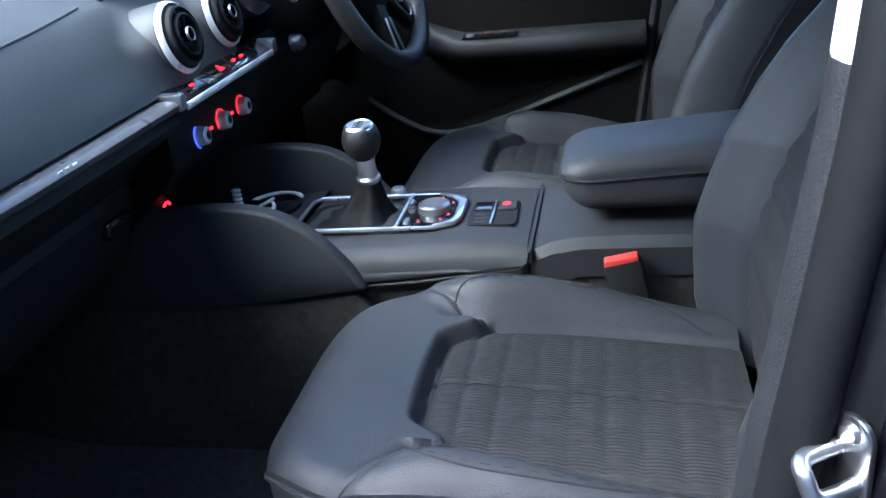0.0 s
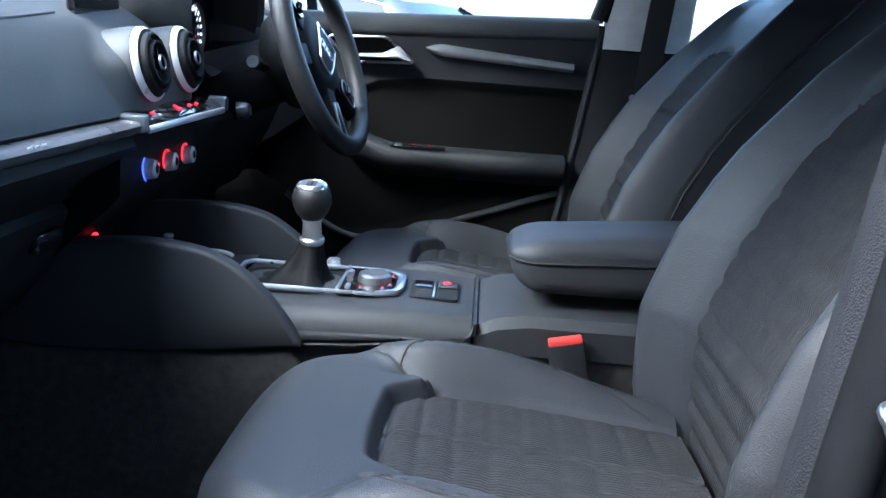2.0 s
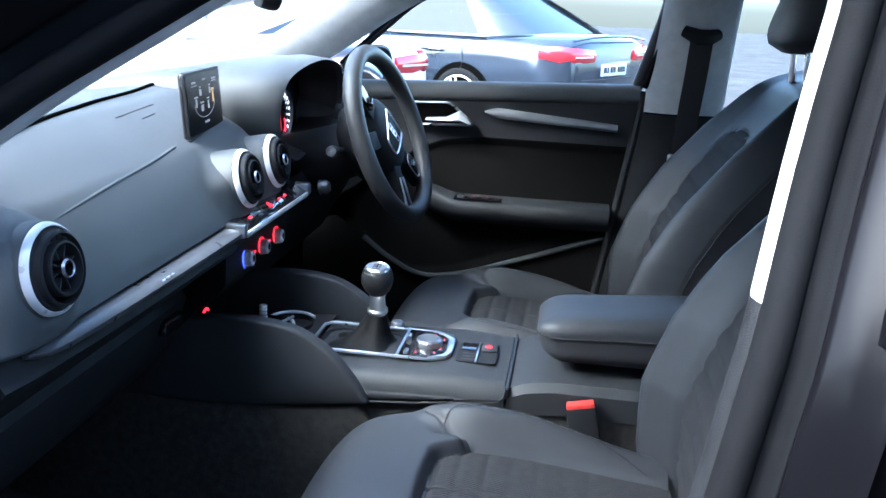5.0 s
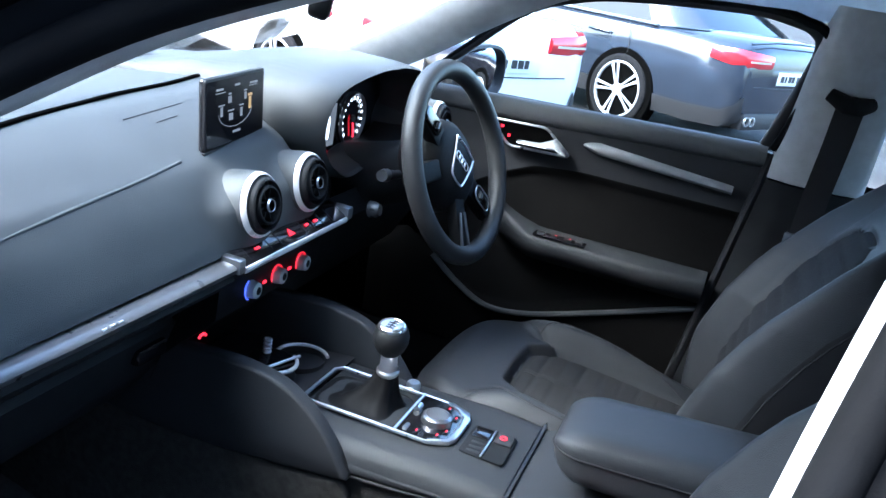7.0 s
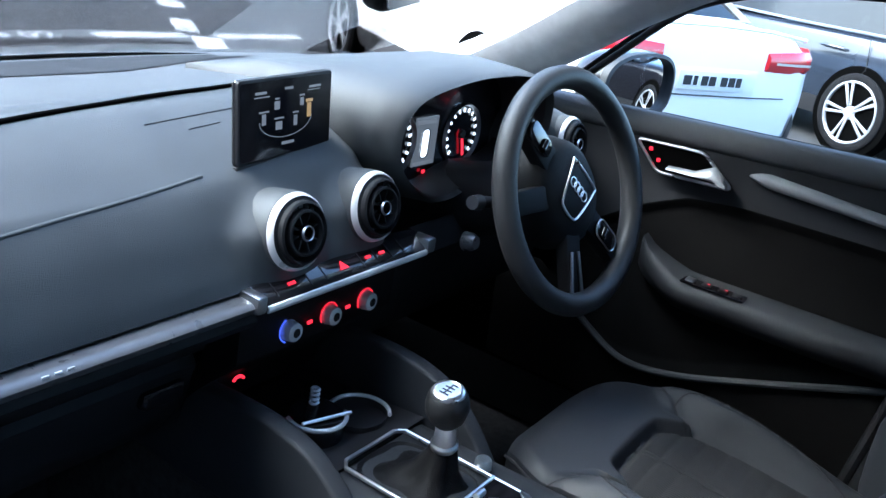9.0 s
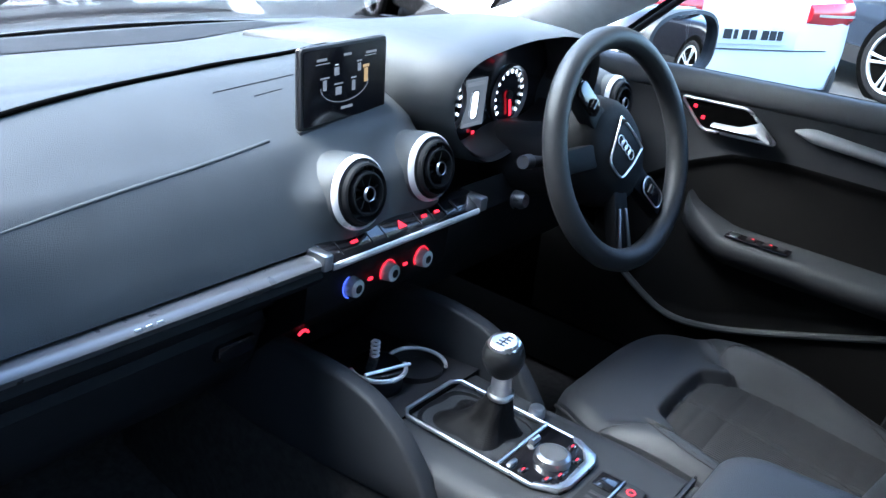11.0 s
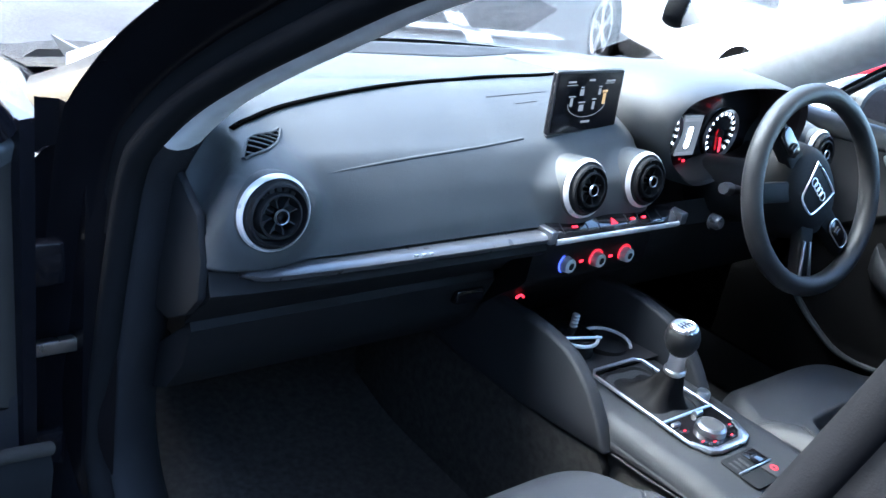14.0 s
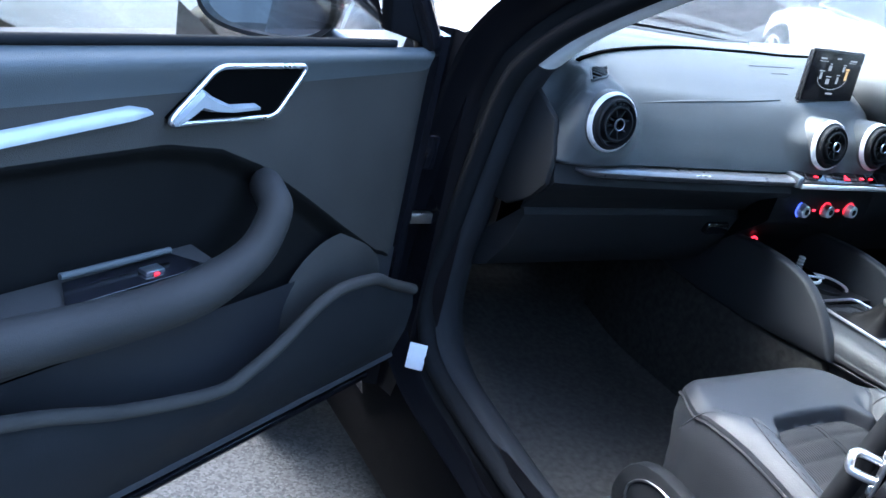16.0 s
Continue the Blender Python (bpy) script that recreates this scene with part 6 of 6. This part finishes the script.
def saloon(m, label, paint, length=4.70, width=1.84, plate_bars=True, exhaust=False):
    c = thing("parked_car", label, "car", m=m, group="parked cars")
    w = width / 2
    # stations: y, half width, sill z, waist z, shoulder z, deck z
    st = [(0.0, 0.72, 0.42, 0.60, 0.80, 0.90), (0.03, 0.80, 0.32, 0.62, 0.86, 0.975), (0.12, 0.86, 0.26, 0.63, 0.90, 1.02), (0.45, 0.91, 0.24, 0.66, 0.94, 1.03), (0.80, 0.92, 0.24, 0.68, 0.955, 1.03), (1.6, 0.92, 0.24, 0.68, 0.95, 0.99),
          (2.6, 0.92, 0.24, 0.67, 0.93, 0.97), (3.3, 0.915, 0.24, 0.66, 0.91, 0.97), (3.9, 0.90, 0.24, 0.64, 0.86, 0.90), (4.35, 0.86, 0.25, 0.58, 0.76, 0.80), (4.6, 0.76, 0.28, 0.52, 0.66, 0.70), (4.7, 0.60, 0.32, 0.48, 0.58, 0.60)]
    rows = []
    for y, hw, z0, zw, zs_, zd in st:
        half = [(0, zd), (hw * 0.55, zd - 0.005), (hw * 0.84, zs_ + (zd - zs_) * 0.55), (hw * 0.955, zs_), (hw * 0.985, zs_ - 0.05), (hw, zw), (hw * 0.985, z0 + 0.14), (hw * 0.95, z0), (0, z0)]
        rows.append([(x, y, z) for x, z in half] + [(-x, y, z) for x, z in half[-2:0:-1]])
    part("body", grid(rows, wrap_v=True, caps=True), paint, c, "", 55)
    # dark ground mirrored in the lower paintwork, put on as a dark band
    part("reflection_band", grid([[(-hw * 1.002, y, z0 + 0.15), (-hw * 0.992, y, z0 + 0.09), (-hw * 0.962, y, z0 - 0.004), (hw * 0.962, y, z0 - 0.004), (hw * 0.992, y, z0 + 0.09), (hw * 1.002, y, z0 + 0.15)] for y, hw, z0, zw, zs_, zd in [(-0.006, 0.725, 0.40, 0, 0, 0)] + st[1:-1]]), DARK, c, "dark band painted as the ground reflected low on the body")
    cab = [(0.62, 0.78, 1.02), (1.25, 0.62, 1.38), (1.75, 0.60, 1.435), (2.3, 0.60, 1.44), (2.75, 0.61, 1.39), (3.42, 0.74, 0.965)]
    part("roof", grid([[(-hw * 0.985, y, z - 0.05), (-hw * 0.9, y, z - 0.012), (0, y, z), (hw * 0.9, y, z - 0.012), (hw * 0.985, y, z - 0.05)] for y, hw, z in cab[1:5]]), paint, c, "", 60)
    for s in (-1, 1):
        side = [(0.95, 0.985), (1.30, 1.32), (1.75, 1.385), (2.3, 1.39), (2.75, 1.34), (3.30, 0.975)]
        gl = grid([[(s * 0.872, y if k == 0 else y, 0.965) if k == 0 else (s * (0.872 - 0.26 * (z - 0.96) / 0.45), y, z) for k in (0, 1)] for y, z in side])
        part("side_window", gl, TINT, c, "dark side glass")
        part("window_surround", tube([(s * (0.878 - 0.26 * (z - 0.96) / 0.45), y, z) for y, z in [(0.93, 0.985)] + side[1:]] + [(s * 0.885, 2.0, 0.97), (s * 0.885, 0.93, 0.985)], 0.012, 6), CHROME, c)
        part("middle_pillar", box(-0.012, 0.012, -0.04, 0.04, 0, 0.45, m=Matrix.Translation((s * 0.862, 2.02, 0.955)) @ Matrix.Rotation(radians(-s * 30), 4, "Y")), DARK, c)
        part("rear_pillar", grid([[(s * 0.70, 0.50, 1.022), (s * 0.82, 0.62, 1.012), (s * 0.882, 0.99, 0.972)], [(s * 0.63, 0.90, 1.235), (s * 0.74, 0.98, 1.19), (s * 0.800, 1.14, 1.13)], [(s * 0.565, 1.20, 1.385), (s * 0.635, 1.26, 1.365), (s * 0.672, 1.34, 1.33)]]), paint, c)
        part("front_pillar", grid([[(s * 0.74, 3.45, 0.96), (s * 0.86, 3.25, 0.97)], [(s * 0.60, 2.75, 1.39), (s * 0.625, 2.65, 1.36)]]), paint, c)
        part("door_handle", tube([(s * 0.935, 1.42, 0.825), (s * 0.965, 1.48, 0.83), (s * 0.965, 1.60, 0.83), (s * 0.935, 1.66, 0.825)], 0.014, 8), paint, c)
        part("shut_line", tube([(s * 0.922, 1.20, 0.95), (s * 0.924, 1.16, 0.70), (s * 0.918, 1.36, 0.42)], 0.004, 6), DARK, c)
        lamp = part("tail_lamp", grid([[(s * x, y, z + h), (s * (x + 0.012), y - 0.02, z + h * 0.5), (s * (x + 0.012), y - 0.02, z - h * 0.5), (s * x, y, z - h)] for x, y, z, h in ((0.40, 0.0, 0.845, 0.055), (0.60, -0.002, 0.85, 0.065), (0.76, 0.02, 0.855, 0.07), (0.85, 0.12, 0.862, 0.07), (0.90, 0.32, 0.872, 0.05))], caps=True), TAILRED, c, "red tail lamp", 50)
        part("lamp_band", grid([[(s * (x + 0.014), y - 0.023, 0.85), (s * (x + 0.014), y - 0.023, 0.835)] for x, y in ((0.45, -0.002), (0.60, -0.004), (0.76, 0.018))]), CHROME, lamp)
        for y in (1.18, 3.82):
            road_wheel(c, s, 0.928, y, 0.335)
    part("rear_window", grid([[(-0.66, 0.56, 1.025), (0, 0.52, 1.03), (0.66, 0.56, 1.025)], [(-0.57, 1.22, 1.362), (0, 1.20, 1.385), (0.57, 1.22, 1.362)]]), TINT, c)
    part("windscreen", grid([[(-0.70, 3.42, 0.97), (0, 3.52, 0.98), (0.70, 3.42, 0.97)], [(-0.58, 2.78, 1.375), (0, 2.80, 1.40), (0.58, 2.78, 1.375)]]), TINT, c)
    np_ = part("number_plate", box(-0.26, 0.26, -0.016, -0.004, 0.655, 0.77, 0.004), PLATE, c, "white number plate")
    if plate_bars:
        for x, wd in ((-0.19, 0.06), (-0.13, 0.03), (-0.06, 0.05), (0.0, 0.05), (0.09, 0.05), (0.15, 0.05), (0.205, 0.04)):
            part("plate_bar", box(x - wd / 2, x + wd / 2, -0.0185, -0.0165, 0.685, 0.74), INK, np_)
    part("plate_recess", box(-0.36, 0.36, -0.003, 0.05, 0.62, 0.79, 0.01), paint, c)
    part("boot_line", tube([(-0.62, 0.0, 0.63), (-0.3, -0.006, 0.625), (0.3, -0.006, 0.625), (0.62, 0.0, 0.63)], 0.004, 6), DARK, c)
    part("boot_lip", tube([(-0.74, 0.05, 0.985), (-0.4, 0.02, 1.018), (0, 0.01, 1.026), (0.4, 0.02, 1.018), (0.74, 0.05, 0.985)], 0.012, 8), paint, c)
    part("rear_diffuser", box(-0.66, 0.66, -0.012, 0.10, 0.25, 0.40, 0.02), DARK, c)
    if exhaust:
        for s in (-1, 1):
            part("exhaust_pipe", lathe([(0.034, 0.0), (0.042, 0.0), (0.042, -0.08), (0.034, -0.08)], Matrix.Translation((s * 0.52, -0.03, 0.33)) @ Matrix.Rotation(radians(90), 4, "X"), 24, close=True), CHROME, c)
            part("exhaust_pipe", lathe([(0.034, 0.0), (0.042, 0.0), (0.042, -0.08), (0.034, -0.08)], Matrix.Translation((s * 0.61, -0.03, 0.33)) @ Matrix.Rotation(radians(90), 4, "X"), 24, close=True), CHROME, c)
    return c


for sd in (-1, 1):
    for y in (-1.75, 1.15):
        road_wheel(shell, sd, 0.855, y, GZ + 0.335)
white_car = saloon(park(4.36, 1.16), "white saloon with red tail lamps parked at a slant", WHITEPAINT)
blue_car = saloon(park(7.50, -0.64), "slate blue saloon with silver alloy wheels parked at a slant", BLUEPAINT, exhaust=True)
saloon(park(2.2, -6.0), "glossy black saloon parked behind, seen in the mirror", PAINT)

# painted bay lines
def line(x0, y0, x1, y1, w):
    d = (Vector((x1, y1, 0)) - Vector((x0, y0, 0))).normalized()
    n_ = Vector((-d.y, d.x, 0)) * w / 2
    a, b = Vector((x0, y0, 0)), Vector((x1, y1, 0))
    out = [((p + s * n_).x, (p + s * n_).y) for p, s in ((a, 1), (b, 1), (b, -1), (a, -1))]
    solo("road_marking", plate(out, "z", GZ + 0.001, GZ + 0.004), LINE, "worn white painted bay line on the asphalt", "road marking", "structure")


line(3.81, 6.33, 4.71, 6.24, 0.20)
line(5.01, 6.13, 5.95, 6.00, 0.20)
line(4.83, 6.10, 4.48, 5.56, 0.27)
line(5.28, 7.04, 4.88, 6.42, 0.22)
line(6.05, 8.24, 5.78, 7.78, 0.28)
line(2.43, 5.27, 2.69, 5.34, 0.13)
line(2.74, 5.37, 3.10, 5.44, 0.13)
line(2.60, 6.44, 3.08, 6.40, 0.12)
digits = bpy.data.curves.new("road_marking", "FONT")
digits.body, digits.size, digits.extrude = "02", 0.32, 0.002
digits.materials.append(LINE)
bay = new("road_marking", digits)
bay.matrix_basis = Matrix.Translation((3.15, 6.29, GZ + 0.003)) @ Matrix.Rotation(math.atan2(-0.04, 0.33), 4, "Z")
tagged(bay, "white bay number painted on the asphalt", "road marking", "", "structure")
